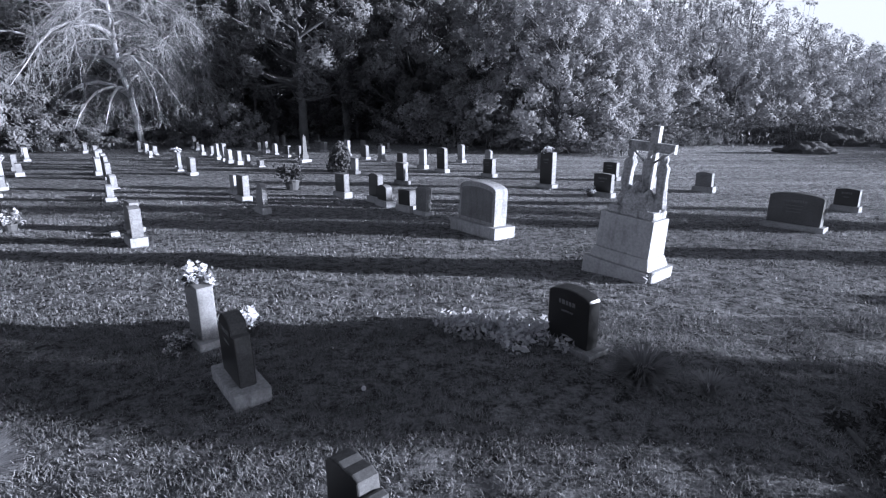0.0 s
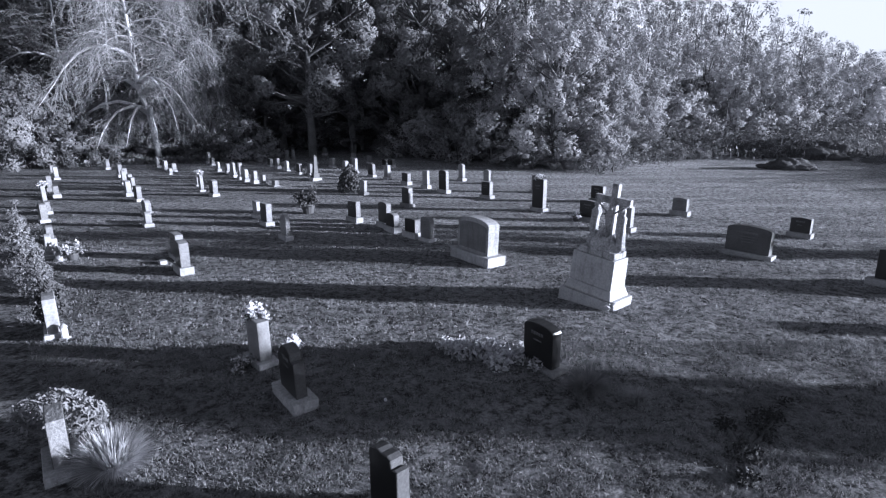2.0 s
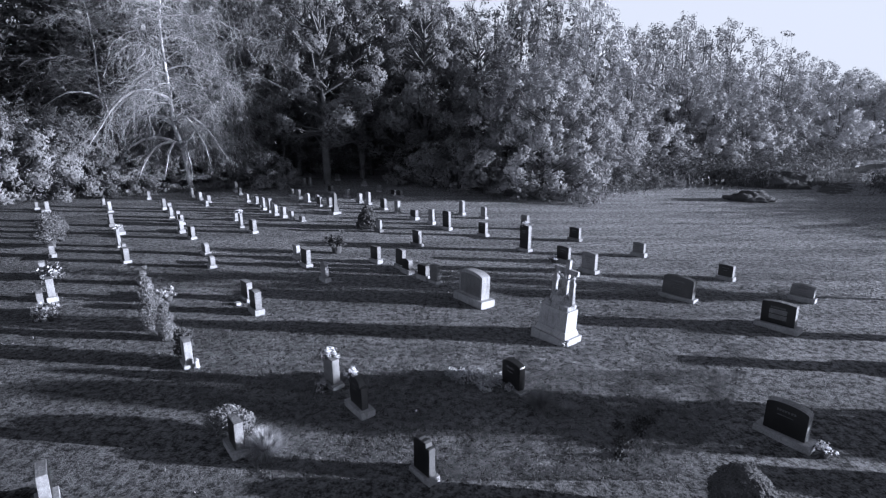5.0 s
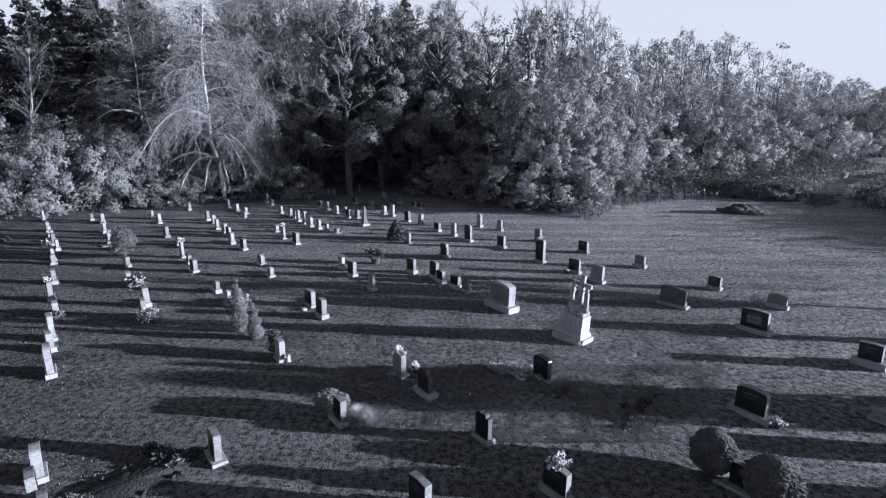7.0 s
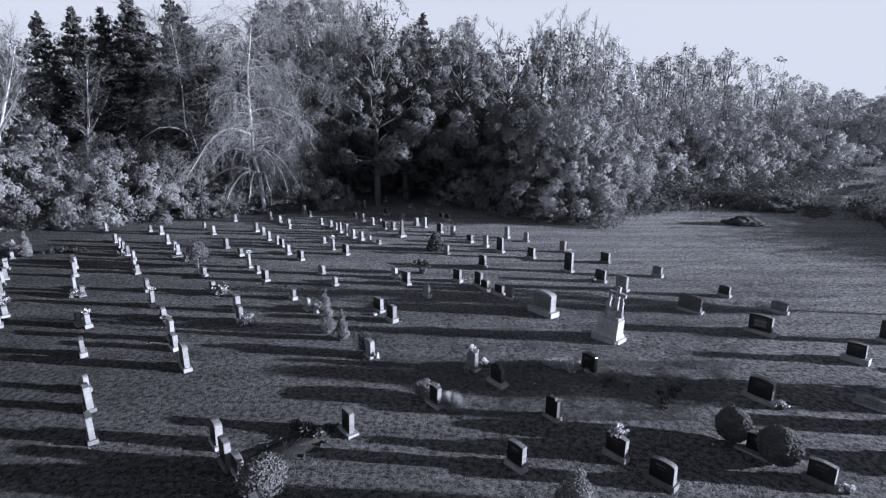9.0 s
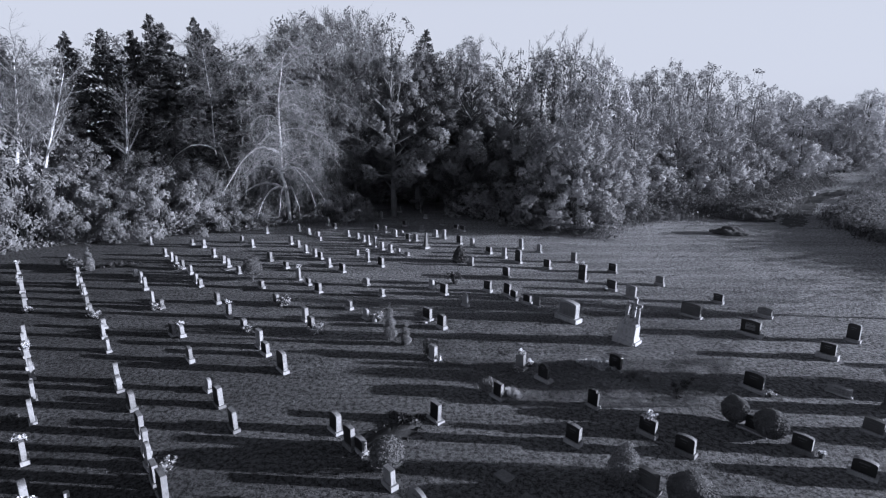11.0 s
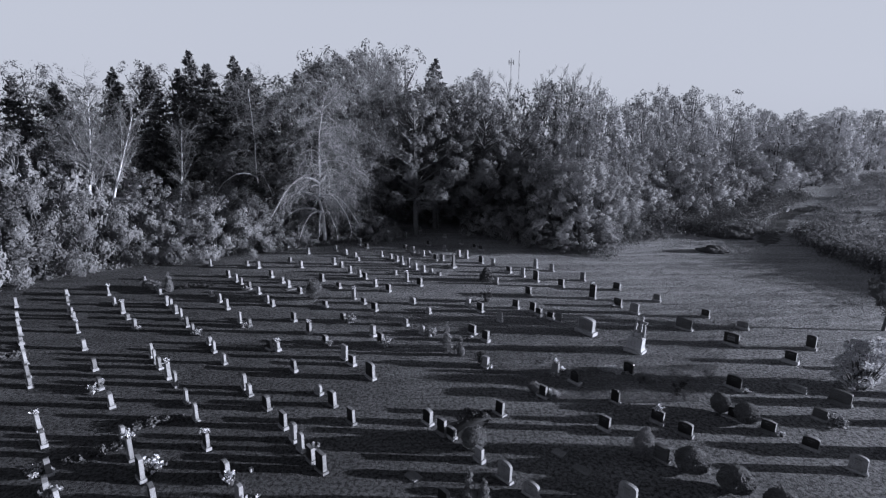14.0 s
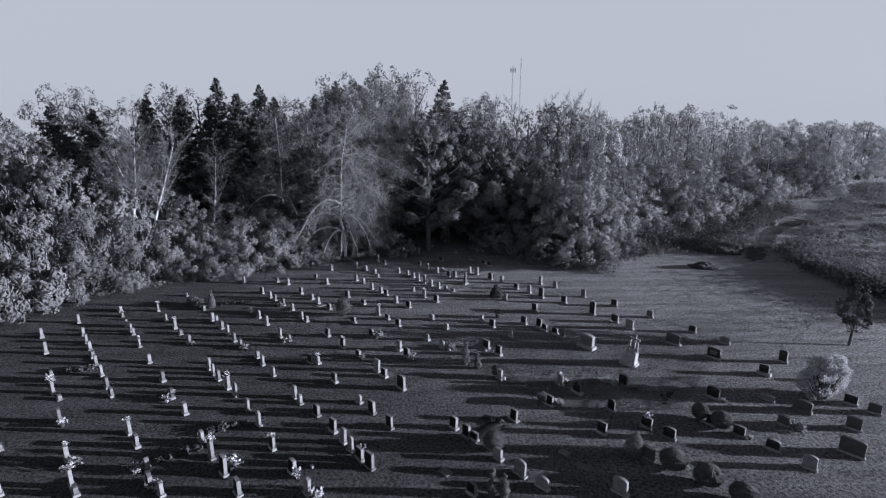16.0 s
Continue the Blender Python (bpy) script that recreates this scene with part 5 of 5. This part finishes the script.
def draped(h, lean, z):
    """A plain draped standing shape with folds."""
    bm = bmesh.new()
    ring_solid(bm, [(0, 0, z, 0.11, 0.09), (0.01, 0, z + h * 0.2, 0.085, 0.08), (-0.01, 0, z + h * 0.4, 0.09, 0.075), (lean * 0.4, -0.02, z + h * 0.6, 0.08, 0.08),
                    (lean * 0.7, -0.01, z + h * 0.76, 0.1, 0.07), (lean, 0, z + h * 0.84, 0.05, 0.05), (lean, -0.01, z + h * 0.89, 0.07, 0.075),
                    (lean, -0.01, z + h * 0.95, 0.065, 0.07), (lean, 0, z + h, 0.025, 0.025)], 14)
    bmesh.ops.subdivide_edges(bm, edges=bm.edges[:], cuts=1, use_grid_fill=True)
    for v in bm.verts:
        k = 1 + 0.22 * noise.noise(Vector((v.co.x * 9, v.co.y * 9, v.co.z * 4.5))) + 0.1 * math.sin(math.atan2(v.co.y, v.co.x) * 6)
        v.co.x, v.co.y = v.co.x * k * 1.05, v.co.y * k * 1.05
    return bm


statue(draped(0.92, 0.03, 1.28), -0.22, "weathered white draped statue beside the stone cross")
statue(draped(0.88, -0.03, 1.28), 0.42, "weathered white draped statue beside the stone cross")
bm = bmesh.new()
ring_solid(bm, [(0.0, -0.09, 1.42, 0.035, 0.04), (0.03, -0.12, 1.62, 0.05, 0.05), (0.0, -0.11, 1.80, 0.07, 0.055), (0.0, -0.10, 2.02, 0.09, 0.05), (0.0, -0.09, 2.10, 0.03, 0.03), (0.02, -0.11, 2.15, 0.05, 0.05), (0.02, -0.11, 2.23, 0.02, 0.02)])
for s in (-1, 1):
    ring_solid(bm, [(s * 0.06, -0.08, 2.0, 0.035, 0.03), (s * 0.2, -0.075, 2.1, 0.028, 0.024), (s * 0.38, -0.06, 2.23, 0.02, 0.02)], 6)
statue(bm, 0.16, "weathered white stone statue fixed to the cross")


# ---- shrubs, plants and flowers ----
def leafy_shape(name, label, category, seed, lobes, n, leaf, mat, x, y, group="", stretch=1.4, spread=0.5, shell=0.15, turn=None):
    """A shrub: a short woody stem and a skin of leaves over the given lobes."""
    rng = np.random.default_rng(seed)
    ob = thing(name, label, category, group)
    wood = Tubes(5)
    for cx, cy, cz, cr in lobes:
        wood.run([(cx * 0.2, cy * 0.2, -0.05), (cx * 0.6, cy * 0.6, cz * 0.5), (cx, cy, cz)], [0.05, 0.035, 0.01])
    child("stem", wood.mesh(name + "_stem", M_BARK), ob)
    at, out = fuzzy_lobes(rng, lobes, n, shell, 0.07 if shell < 0.3 else 0.1)
    at[:, 2] = np.abs(at[:, 2])
    v, f = leaf_quads(rng, at, leaf, out, stretch, spread)
    child("foliage", mesh_of(name + "_foliage", v, f, mat), ob)
    ob.matrix_basis = pose(x, y, 0, 0, 0, seed * 37 if turn is None else turn)
    return ob


def ball(r, h):
    return [(0, 0, h * 0.45, r), (r * 0.2, 0, h * 0.62, r * 0.8), (-r * 0.2, r * 0.15, h * 0.55, r * 0.85)]


def spire(r, h):
    return [(0.05 * math.sin(k * 2.2), 0.05 * math.cos(k * 2.2), h * (0.08 + 0.86 * k / 9), r * (1.05 - 0.85 * (k / 9) ** 1.4) * (0.7 if k == 0 else 1)) for k in range(10)]


ROUND = "clipped round shrubs"


def clipped_shrub(seed, r, h, x, y):
    """A dense clipped dome whose skin bulges in many small tufts."""
    ob = thing("round_shrub", "clipped round evergreen shrub beside a headstone", "shrub", ROUND)
    rng = np.random.default_rng(seed)
    wood = Tubes(6)
    wood.run([(0, 0, -0.1), (0.02, 0, h * 0.3)], [0.07, 0.05])
    child("stem", wood.mesh("round_shrub_stem", M_BARK), ob)
    bm = bmesh.new()
    bmesh.ops.create_icosphere(bm, subdivisions=6, radius=1.0)
    at, out = [], []
    for k, v in enumerate(bm.verts):
        p, shift = v.co.copy(), Vector((seed * 1.7, 0, 0))
        f = 1 + 0.09 * noise.noise(p * 2.4 + shift) + 0.24 * abs(noise.noise(p * 5 + shift)) + 0.15 * abs(noise.noise(p * 12 + shift))
        z = p.z * 0.52 * h if p.z > 0 else p.z * 0.42 * h
        v.co = Vector((p.x * r * f * (1.0 if p.z < 0 else 1 - 0.12 * p.z), p.y * r * f, (z + 0.46 * h) * (0.94 + 0.06 * f)))
        if k % 7 == 0:
            at.append(v.co)
            out.append(p)
    v, f = leaf_tris(rng, np.array(at) * 1.01, 0.05, np.array(out), 0.9)
    part("foliage", bm, M_CLIPPED, ob)
    tagged(child("leaf_skin", mesh_of("round_shrub_leaf_skin", v, f, M_BOX), ob), kind="stuff")
    ob.matrix_basis = pose(x, y, 0, 0, 0, seed * 41)


for k, (x, y, r, h) in enumerate(((4.85, 1.45, 0.46, 1.15), (5.6, 0.35, 0.52, 1.2), (0.75, -3.25, 0.66, 1.2), (2.0, -4.6, 0.66, 1.15), (3.1, -6.1, 0.66, 1.1))):
    clipped_shrub(40 + k, r, h, x, y)
leafy_shape("round_shrub", "rounded shrub with large curled leaves", "shrub", 46, ball(0.62, 1.2), 6500, 0.05, M_SHRUB, -8.95, -1.0, ROUND)
leafy_shape("round_shrub", "loose oval shrub between two headstones", "shrub", 47, ball(0.75, 1.8) + [(0, 0, 1.4, 0.55)], 5200, 0.06, M_BOX, -20.2, 20.4, ROUND)
for k, (x, y, r, h) in enumerate(((-9.5, 9.8, 0.4, 2.2), (-8.65, 9.05, 0.32, 1.5), (-9.6, -4.9, 0.32, 2.0), (-9.0, -5.0, 0.3, 1.5))):
    leafy_shape("cypress", "slim upright evergreen beside the graves", "shrub", 50 + k, spire(r * 0.85, h), 7000, 0.028, M_CYPRESS, x, y, "slim evergreens", 2.0, 0.6)
leafy_shape("dwarf_spruce", "small cone-shaped evergreen on the lawn", "shrub", 55, spire(0.58, 1.5), 10000, 0.034, M_CYPRESS, -0.85, -1.85, "slim evergreens", 1.8, 0.4, 0.1)
leafy_shape("weathered_bush", "pointed dark bush beside the graves", "shrub", 56, spire(0.6, 1.4), 3000, 0.1, M_LEAF_DARK, -4.7, 25.0)
loose = random.Random(57)
BUSH = []
for k in range(80):
    z, far, th = loose.uniform(0.4, 3.1), math.sqrt(loose.random()), loose.uniform(0, 2 * math.pi)
    span = 1.75 * math.sqrt(max(0.1, 1 - ((z - 1.5) / 2.0) ** 2))
    BUSH.append((span * far * math.cos(th), span * 0.55 * far * math.sin(th) + 0.3 - 0.2 * z, z, loose.uniform(0.2, 0.42)))
leafy_shape("pale_bush", "loose bush of pale silvery leaves", "shrub", 57,
            BUSH,
            15000, 0.075, M_BUSHPALE, 14.6, 3.45, "", 1.8, 0.8, 0.6, 0)
sapling = leafy_tree("young_tree", "young dark-leaved tree with a thin crooked trunk", 58, 5.4, 1.25, 1.6, 9000, 0.12, M_LEAF_DARK, 34, lean=0.3, fuzz=0.2)
sapling.matrix_basis = pose(23.5, 11.6, 0, 0, 0, 0)


def blade_clump(name, label, seed, x, y, n, length, width, lean, mat, even=False, arch=0.42):
    """A tussock of long arching blades."""
    rng = np.random.default_rng(seed)
    V, F = [], []
    for k in range(n):
        th, tilt = rng.uniform(0, 2 * math.pi), abs(rng.normal()) * lean + 0.08
        if even:
            tilt = math.acos(rng.uniform(0.3, 1.0)) * 0.62
        elif arch > 0.45:
            tilt = 0.12 + abs(rng.normal()) * 0.28
        ln = length * rng.uniform(0.6, 1.15)
        d = np.array([math.cos(th), math.sin(th), 0])
        s = np.array([-math.sin(th), math.cos(th), 0]) * width
        p = d * math.sqrt(rng.random()) * (0.34 if even else 0.1) * length
        up = 1.25 - tilt * 0.5
        for q in range(5):
            w = 1 - (q / 4) ** 2 * 0.9
            V += [p - s * w, p + s * w]
            ang = tilt + (1.9 * arch * ((q + 1) / 5) ** 2 if arch > 0.45 else (q + 1) * tilt * (0.3 if even else arch))
            p = p + ln / 4 * (d * math.sin(min(ang, 2.4)) + np.array([0, 0, math.cos(min(ang, 2.4))]) * up * 0.9)
        b = k * 10
        F += [(b + 2 * q, b + 2 * q + 1, b + 2 * q + 3, b + 2 * q + 2) for q in range(4)]
    V = np.array(V)
    V[:, 2] = np.maximum(V[:, 2], 0.015)
    ob = tagged(new(name, mesh_of(name, V, F, mat)), label, "plant")
    ob.location = (x, y, 0)
    return ob


blade_clump("ornamental_grass", "sunlit tussock of pale ornamental grass", 61, -3.84, 3.55, 2800, 0.42, 0.006, 0.42, M_TUFT, True)
blade_clump("daylily_clump", "drooping clump of long strap leaves by a headstone", 62, 2.15, 5.1, 700, 0.5, 0.008, 0.6, M_LEAF_PALE, False, 1.05)
blade_clump("daylily_clump", "small clump of long strap leaves in the grass", 63, 2.75, 4.85, 220, 0.36, 0.007, 0.6, M_LEAF_PALE, False, 1.0)
leafy_shape("flowering_bush", "small bush of fine pale leaves behind a headstone", "shrub", 64, [(0, 0, 0.36, 0.36), (-0.25, 0.12, 0.3, 0.28), (0.2, 0.05, 0.42, 0.28)], 4200, 0.03, M_LEAF_PALE, -4.8, 4.1, "", 3.0, 1.0, 0.7)
leafy_shape("ground_cover", "low patch of broad pale leaves in the lawn", "plant", 65, [(0.55, 0.1, 0.06, 0.26), (0.1, 0.0, 0.07, 0.3), (-0.4, -0.05, 0.05, 0.28), (-0.75, 0.1, 0.04, 0.18), (0.3, -0.3, 0.05, 0.2), (0.9, -0.15, 0.06, 0.16), (-0.1, 0.3, 0.04, 0.2)], 2600, 0.055, M_BUSHPALE, 0.75, 6.4, "", 1.9, 1.0, 0.9, -20)
leafy_shape("ground_cover", "low straggling weed on the lawn, coloured dark for shade", "plant", 66, [(0, 0, 0.05, 0.2), (0.45, 0.4, 0.04, 0.15), (0.85, 0.8, 0.04, 0.14), (1.2, 1.15, 0.03, 0.12), (-0.2, -0.4, 0.02, 0.14), (0.1, 0.65, 0.03, 0.14), (0.6, 0.7, 0.05, 0.2)], 1500, 0.032, M_SHADED_WEED, 3.65, 3.7, "", 1.6, 1.0, 0.9, 0)


def flowers(x, y, z, size, seed, petals=M_PETAL, label="bunch of white artificial flowers on a headstone", pot=False, name="flower_bunch"):
    """A bunch: stems and leaves below, a dome of petals above; with a pot where it stands on the ground."""
    rng = np.random.default_rng(seed)
    ob = thing(name, label, "flowers", "grave flowers")
    lift = 0.0
    if pot:
        bm = bmesh.new()
        ring_solid(bm, [(0, 0, 0, size * 0.5, size * 0.5), (0, 0, size * 0.8, size * 0.68, size * 0.68), (0, 0, size * 0.84, size * 0.74, size * 0.74), (0, 0, size * 0.95, size * 0.74, size * 0.74)], 14)
        part("pot", bm, M_POT, ob, "dark plastic pot")
        lift = size * 0.9
    heads = rng.normal(size=(26, 3)) * np.array([0.5, 0.5, 0.32]) * size + np.array([0, 0, size * 0.65 + lift])
    heads[:, 2] = np.maximum(heads[:, 2], lift + size * 0.15)
    stems = Tubes(3)
    for h in heads:
        stems.run([(h[0] * 0.15, h[1] * 0.15, lift - 0.02), tuple(h)], [0.006, 0.004])
    child("stems", stems.mesh("flower_stems", M_STEM), ob)
    at = np.repeat(heads, 12, 0) + rng.normal(size=(len(heads) * 12, 3)) * size * 0.13
    v, f = leaf_quads(rng, at, size * 0.26, None, 1.1)
    tagged(child("petals", mesh_of("flower_petals", v, f, petals), ob), kind="stuff")
    at = np.repeat(heads, 4, 0) * np.array([1.1, 1.1, 0.8]) + rng.normal(size=(len(heads) * 4, 3)) * size * 0.2
    at[:, 2] = np.maximum(at[:, 2], 0.02)
    v, f = leaf_quads(rng, at, size * 0.25, None, 1.8)
    tagged(child("leaves", mesh_of("flower_leaves", v, f, M_STEM), ob), kind="stuff")
    ob.matrix_basis = pose(x, y, z, 0, 0, rng.uniform(0, 360))


for k, key in enumerate(("u0", "u7", "t3", "l1", "l4", "c5", "d2", "e1", "e4", "e5", "f0", "n3", "n1", "q12", "o12", "k3", "d0")):
    x, y, h, w, _ = STONE[key]
    flowers(x, y, h - 0.04, 0.2 if key == "u0" else 0.17 if key not in ("u7", "l1", "e5") else 0.24, 70 + k)
c, s = math.cos(radians(FACING)), math.sin(radians(FACING))
for k, (key, dx, dy, size, dull) in enumerate((("u0", 0.2, 0.5, 0.16, False), ("u0", 0.05, -0.3, 0.16, True), ("e3", 0.7, 0.0, 0.22, False), ("e4", 0.8, 0.1, 0.4, True), ("l2", -0.43, 0.66, 0.45, False),
                                              ("l5", 0.5, 0.0, 0.25, False), ("l6", 0.6, 0.3, 0.32, False), ("m6", 0.4, 0.4, 0.25, True), ("p13", 0.6, 0.0, 0.3, True),
                                              ("n5", 0.5, 0.0, 0.25, True), ("n6", 0.7, 0.2, 0.35, True), ("h7", 0.6, 0.1, 0.3, True), ("d4", 0.5, 0.1, 0.25, True), ("j9", 0.0, -0.3, 0.3, True),
                                              ("c8", 0.2, -0.3, 0.35, True), ("f2", -0.3, -0.4, 0.4, True), ("f3", 0.5, 0.2, 0.35, True), ("v10", 0.9, 0.2, 0.35, True), ("v3", 0.75, -0.1, 0.14, False),
                                              ("x0", 0.6, 0.1, 0.12, False), ("t9", -0.2, -0.45, 0.16, False), ("i3", 0.1, -0.3, 0.3, True), ("h1", -0.8, 0.2, 0.35, True), ("e0", 0.3, -0.2, 0.25, False))):
    x, y, h, w, _ = STONE[key]
    flowers(x + dx * c - dy * s, y + dx * s + dy * c, 0, size, 100 + k, M_PETAL_DIM if dull else M_PETAL,
            "dull mixed flowers planted beside a headstone" if dull else "pot of white flowers beside a headstone", not dull and size < 0.3, "grave_flowers")


# ---- slabs that lie in the grass ----
def ledger(x, y, w, d, h, turn):
    ob = thing("grave_slab", "flat grey stone slab lying in the grass", "slab", "flat grave slabs")
    part("slab", box(bmesh.new(), -w / 2, w / 2, -d / 2, d / 2, -0.05, h, 0.012), M_GREY, ob)
    ob.matrix_basis = pose(x, y, 0, 0, 0, turn)


for x, y, w, d, turn in ((-4.9, -1.6, 0.6, 0.45, -50), (-4.2, -2.9, 0.85, 0.45, -50), (-11.9, -2.9, 0.7, 0.5, -50), (-22.8, 23.2, 0.55, 0.9, -50)):
    ledger(x, y, w, d, 0.06, turn)


def soil_patch(seed, x, y, rx, ry, turn):
    """A low ragged patch of dug earth."""
    n = 40
    r = random.Random(seed)
    rim = [(rx * math.cos(t) * r.uniform(0.75, 1.1), ry * math.sin(t) * r.uniform(0.75, 1.1)) for t in np.linspace(0, 2 * math.pi, n, endpoint=False)]
    v = [(0, 0, 0.09)] + [(a * 0.6, b * 0.6, 0.05 + r.uniform(0, 0.05)) for a, b in rim] + [(a, b, -0.01) for a, b in rim]
    f = [(0, 1 + k, 1 + (k + 1) % n) for k in range(n)]
    for k in range(n):
        a, b, c, d = 1 + k, 1 + (k + 1) % n, 1 + n + k, 1 + n + (k + 1) % n
        f += [(a, c, d), (a, d, b)]
    ob = tagged(new("soil_patch", mesh_of("soil_patch", v, f, M_SOIL)), "patch of bare dug earth in the lawn", "soil")
    ob.matrix_basis = pose(x, y, 0, 0, 0, turn)


soil_patch(1, -8.9, 0.95, 1.75, 0.65, 42)
r = random.Random(9)
for k in range(40):
    t = r.uniform(0, 2 * math.pi)
    a, b = 1.75 * math.cos(t) * r.uniform(0.85, 1.15), 0.65 * math.sin(t) * r.uniform(0.85, 1.2)
    bm = bmesh.new()
    bmesh.ops.create_icosphere(bm, subdivisions=2, radius=r.uniform(0.03, 0.065))
    for v in bm.verts:
        v.co *= 1 + 0.5 * noise.noise(v.co * 14 + Vector((k, 0, 0)))
        v.co.z *= 0.7
    me = bpy.data.meshes.new("clod")
    bm.to_mesh(me)
    bm.free()
    me.materials.append(M_SOIL)
    ob = tagged(new("clod", me), "lump of dug earth and turf on the lawn", "clod", "clods round the dug earth")
    ob.location = (-8.9 + a * 0.743 - b * 0.669, 0.95 + a * 0.669 + b * 0.743, 0.03)
leafy_shape("ground_cover", "dark trailing plants at the edge of dug earth", "plant", 67, [(0, 0, 0.05, 0.3), (0.5, 0.1, 0.05, 0.25), (-0.5, -0.1, 0.05, 0.25)], 700, 0.09, M_LEAF_DARK, -8.5, 1.9, "", 1.6, 1.0, 0.9)


# ---- small things between the graves ----
figure = bmesh.new()
ring_solid(figure, [(0, 0, 0, 0.16, 0.14), (0, 0, 0.06, 0.15, 0.13), (0, 0, 0.1, 0.11, 0.1), (0.01, 0, 0.24, 0.1, 0.09), (0.02, 0, 0.34, 0.08, 0.07), (0.03, 0, 0.38, 0.045, 0.045),
                    (0.04, 0, 0.43, 0.06, 0.06), (0.04, 0, 0.48, 0.05, 0.05), (0.04, 0, 0.51, 0.015, 0.015)], 12)
for s in (-1, 1):
    ring_solid(figure, [(-0.05, s * 0.05, 0.18, 0.02, 0.02), (-0.1, s * 0.1, 0.28, 0.035, 0.06), (-0.1, s * 0.14, 0.4, 0.025, 0.05), (-0.07, s * 0.15, 0.47, 0.01, 0.01)], 8)
me = bpy.data.meshes.new("garden_statue")
figure.to_mesh(me)
figure.free()
me.materials.append(M_STATUE)
me.polygons.foreach_set("use_smooth", np.ones(len(me.polygons), dtype=bool))
tagged(new("garden_statue", me), "small white winged garden statue in the grass", "statue").matrix_basis = pose(-10.57, 12.29, 0, 0, 0, 200)
flowers(-10.28, 12.4, 0, 0.22, 201, M_PETAL_DIM, "large pot of mixed flowers in the grass", True, "grave_flowers")
flowers(-5.4, 19.2, 0, 0.4, 202, M_LEAF_DARK, "planter of dull flowers between headstones", True, "grave_flowers")
for x, y, w, d, h in ((-7.59, 12.03, 0.22, 0.18, 0.1), (-19.24, -2.12, 0.2, 0.16, 0.16)):
    ob = thing("grave_marker", "small white block set in the grass", "marker", "small markers")
    part("block", box(bmesh.new(), -w / 2, w / 2, -d / 2, d / 2, -0.05, h, 0.015), M_PAINT, ob)
    ob.matrix_basis = pose(x, y, 0, 0, 0, FACING)
lantern = thing("grave_lantern", "small white grave lantern beside a headstone", "lantern")
part("base", box(bmesh.new(), -0.07, 0.07, -0.07, 0.07, -0.02, 0.05, 0.01), M_PAINT, lantern)
bm = bmesh.new()
ring_solid(bm, [(0, 0, 0.05, 0.055, 0.055), (0, 0, 0.24, 0.055, 0.055)], 12)
part("glass", bm, M_PETAL, lantern, "frosted white cylinder")
bm = bmesh.new()
ring_solid(bm, [(0, 0, 0.24, 0.07, 0.07), (0, 0, 0.27, 0.06, 0.06), (0, 0, 0.31, 0.015, 0.015)], 12)
part("lid", bm, M_STEEL, lantern)
lantern.matrix_basis = pose(-6.86, 7.12, 0)
for k, (x, y, turn) in enumerate(((-25.4, 1.9, 20), (-26.8, -0.4, 25), (-38.7, 10.2, 15), (-31.6, 24.2, 10))):
    leafy_shape("ground_cover", "straggling dark weeds in the shade of the graves", "plant", 120 + k, [(0, 0, 0.1, 0.35), (0.7, 0.05, 0.1, 0.3), (-0.7, 0.0, 0.08, 0.3), (1.3, 0.1, 0.05, 0.2), (-1.3, -0.1, 0.05, 0.22)], 900, 0.1, M_LEAF_DARK, x, y, "", 1.8, 1.0, 0.9, turn)
leafy_shape("cypress", "slim upright evergreen beside the graves", "shrub", 125, spire(0.36, 1.9), 5000, 0.045, M_CYPRESS, -33.5, 23.2, "slim evergreens", 2.0, 0.6)
leafy_shape("weathered_bush", "loose dry bush at the end of a row of graves", "shrub", 126, [(0, 0, 0.4, 0.5), (0.5, 0.2, 0.35, 0.4), (-0.5, 0.1, 0.3, 0.4)], 1800, 0.08, M_LEAF, -35.6, 24.1, "", 1.8, 1.0, 0.8)
puff = thing("dandelion", "dandelion gone to seed in the grass", "plant")
stalk = Tubes(4)
stalk.run([(0, 0, -0.01), (0.01, 0, 0.08), (0, 0.01, 0.16)], [0.003, 0.003, 0.0025])
child("stem", stalk.mesh("dandelion_stem", M_STEM), puff)
fluff = np.random.default_rng(127).normal(size=(160, 3))
fluff /= np.linalg.norm(fluff, axis=1)[:, None]
v, f = leaf_quads(np.random.default_rng(128), np.array([0, 0.01, 0.175]) + fluff * 0.02, 0.012, fluff)
tagged(child("seed_head", mesh_of("dandelion_seeds", v, f, M_PETAL), puff, "round white seed head"), kind="stuff")
puff.location = (-0.76, 4.72, 0)
leafy_shape("weathered_bush", "dark leafy plant behind a leaning headstone", "shrub", 129, [(0, 0, 0.35, 0.28), (0.1, 0.05, 0.65, 0.24), (-0.1, 0, 0.85, 0.16)], 1500, 0.05, M_LEAF_DARK, -7.45, 7.7, "", 1.8, 1.0, 0.8)
leafy_shape("thin_tree", "thin far tree with one leafy tuft above the skyline", "tree", 130, [(0, 0, 20.0, 0.6), (0.9, 0, 19.7, 0.4), (-0.9, 0, 20.2, 0.35)], 120, 0.26, M_LEAF_PALE, 62.5, 97.8, "", 1.4, 0.8, 0.8, 0)
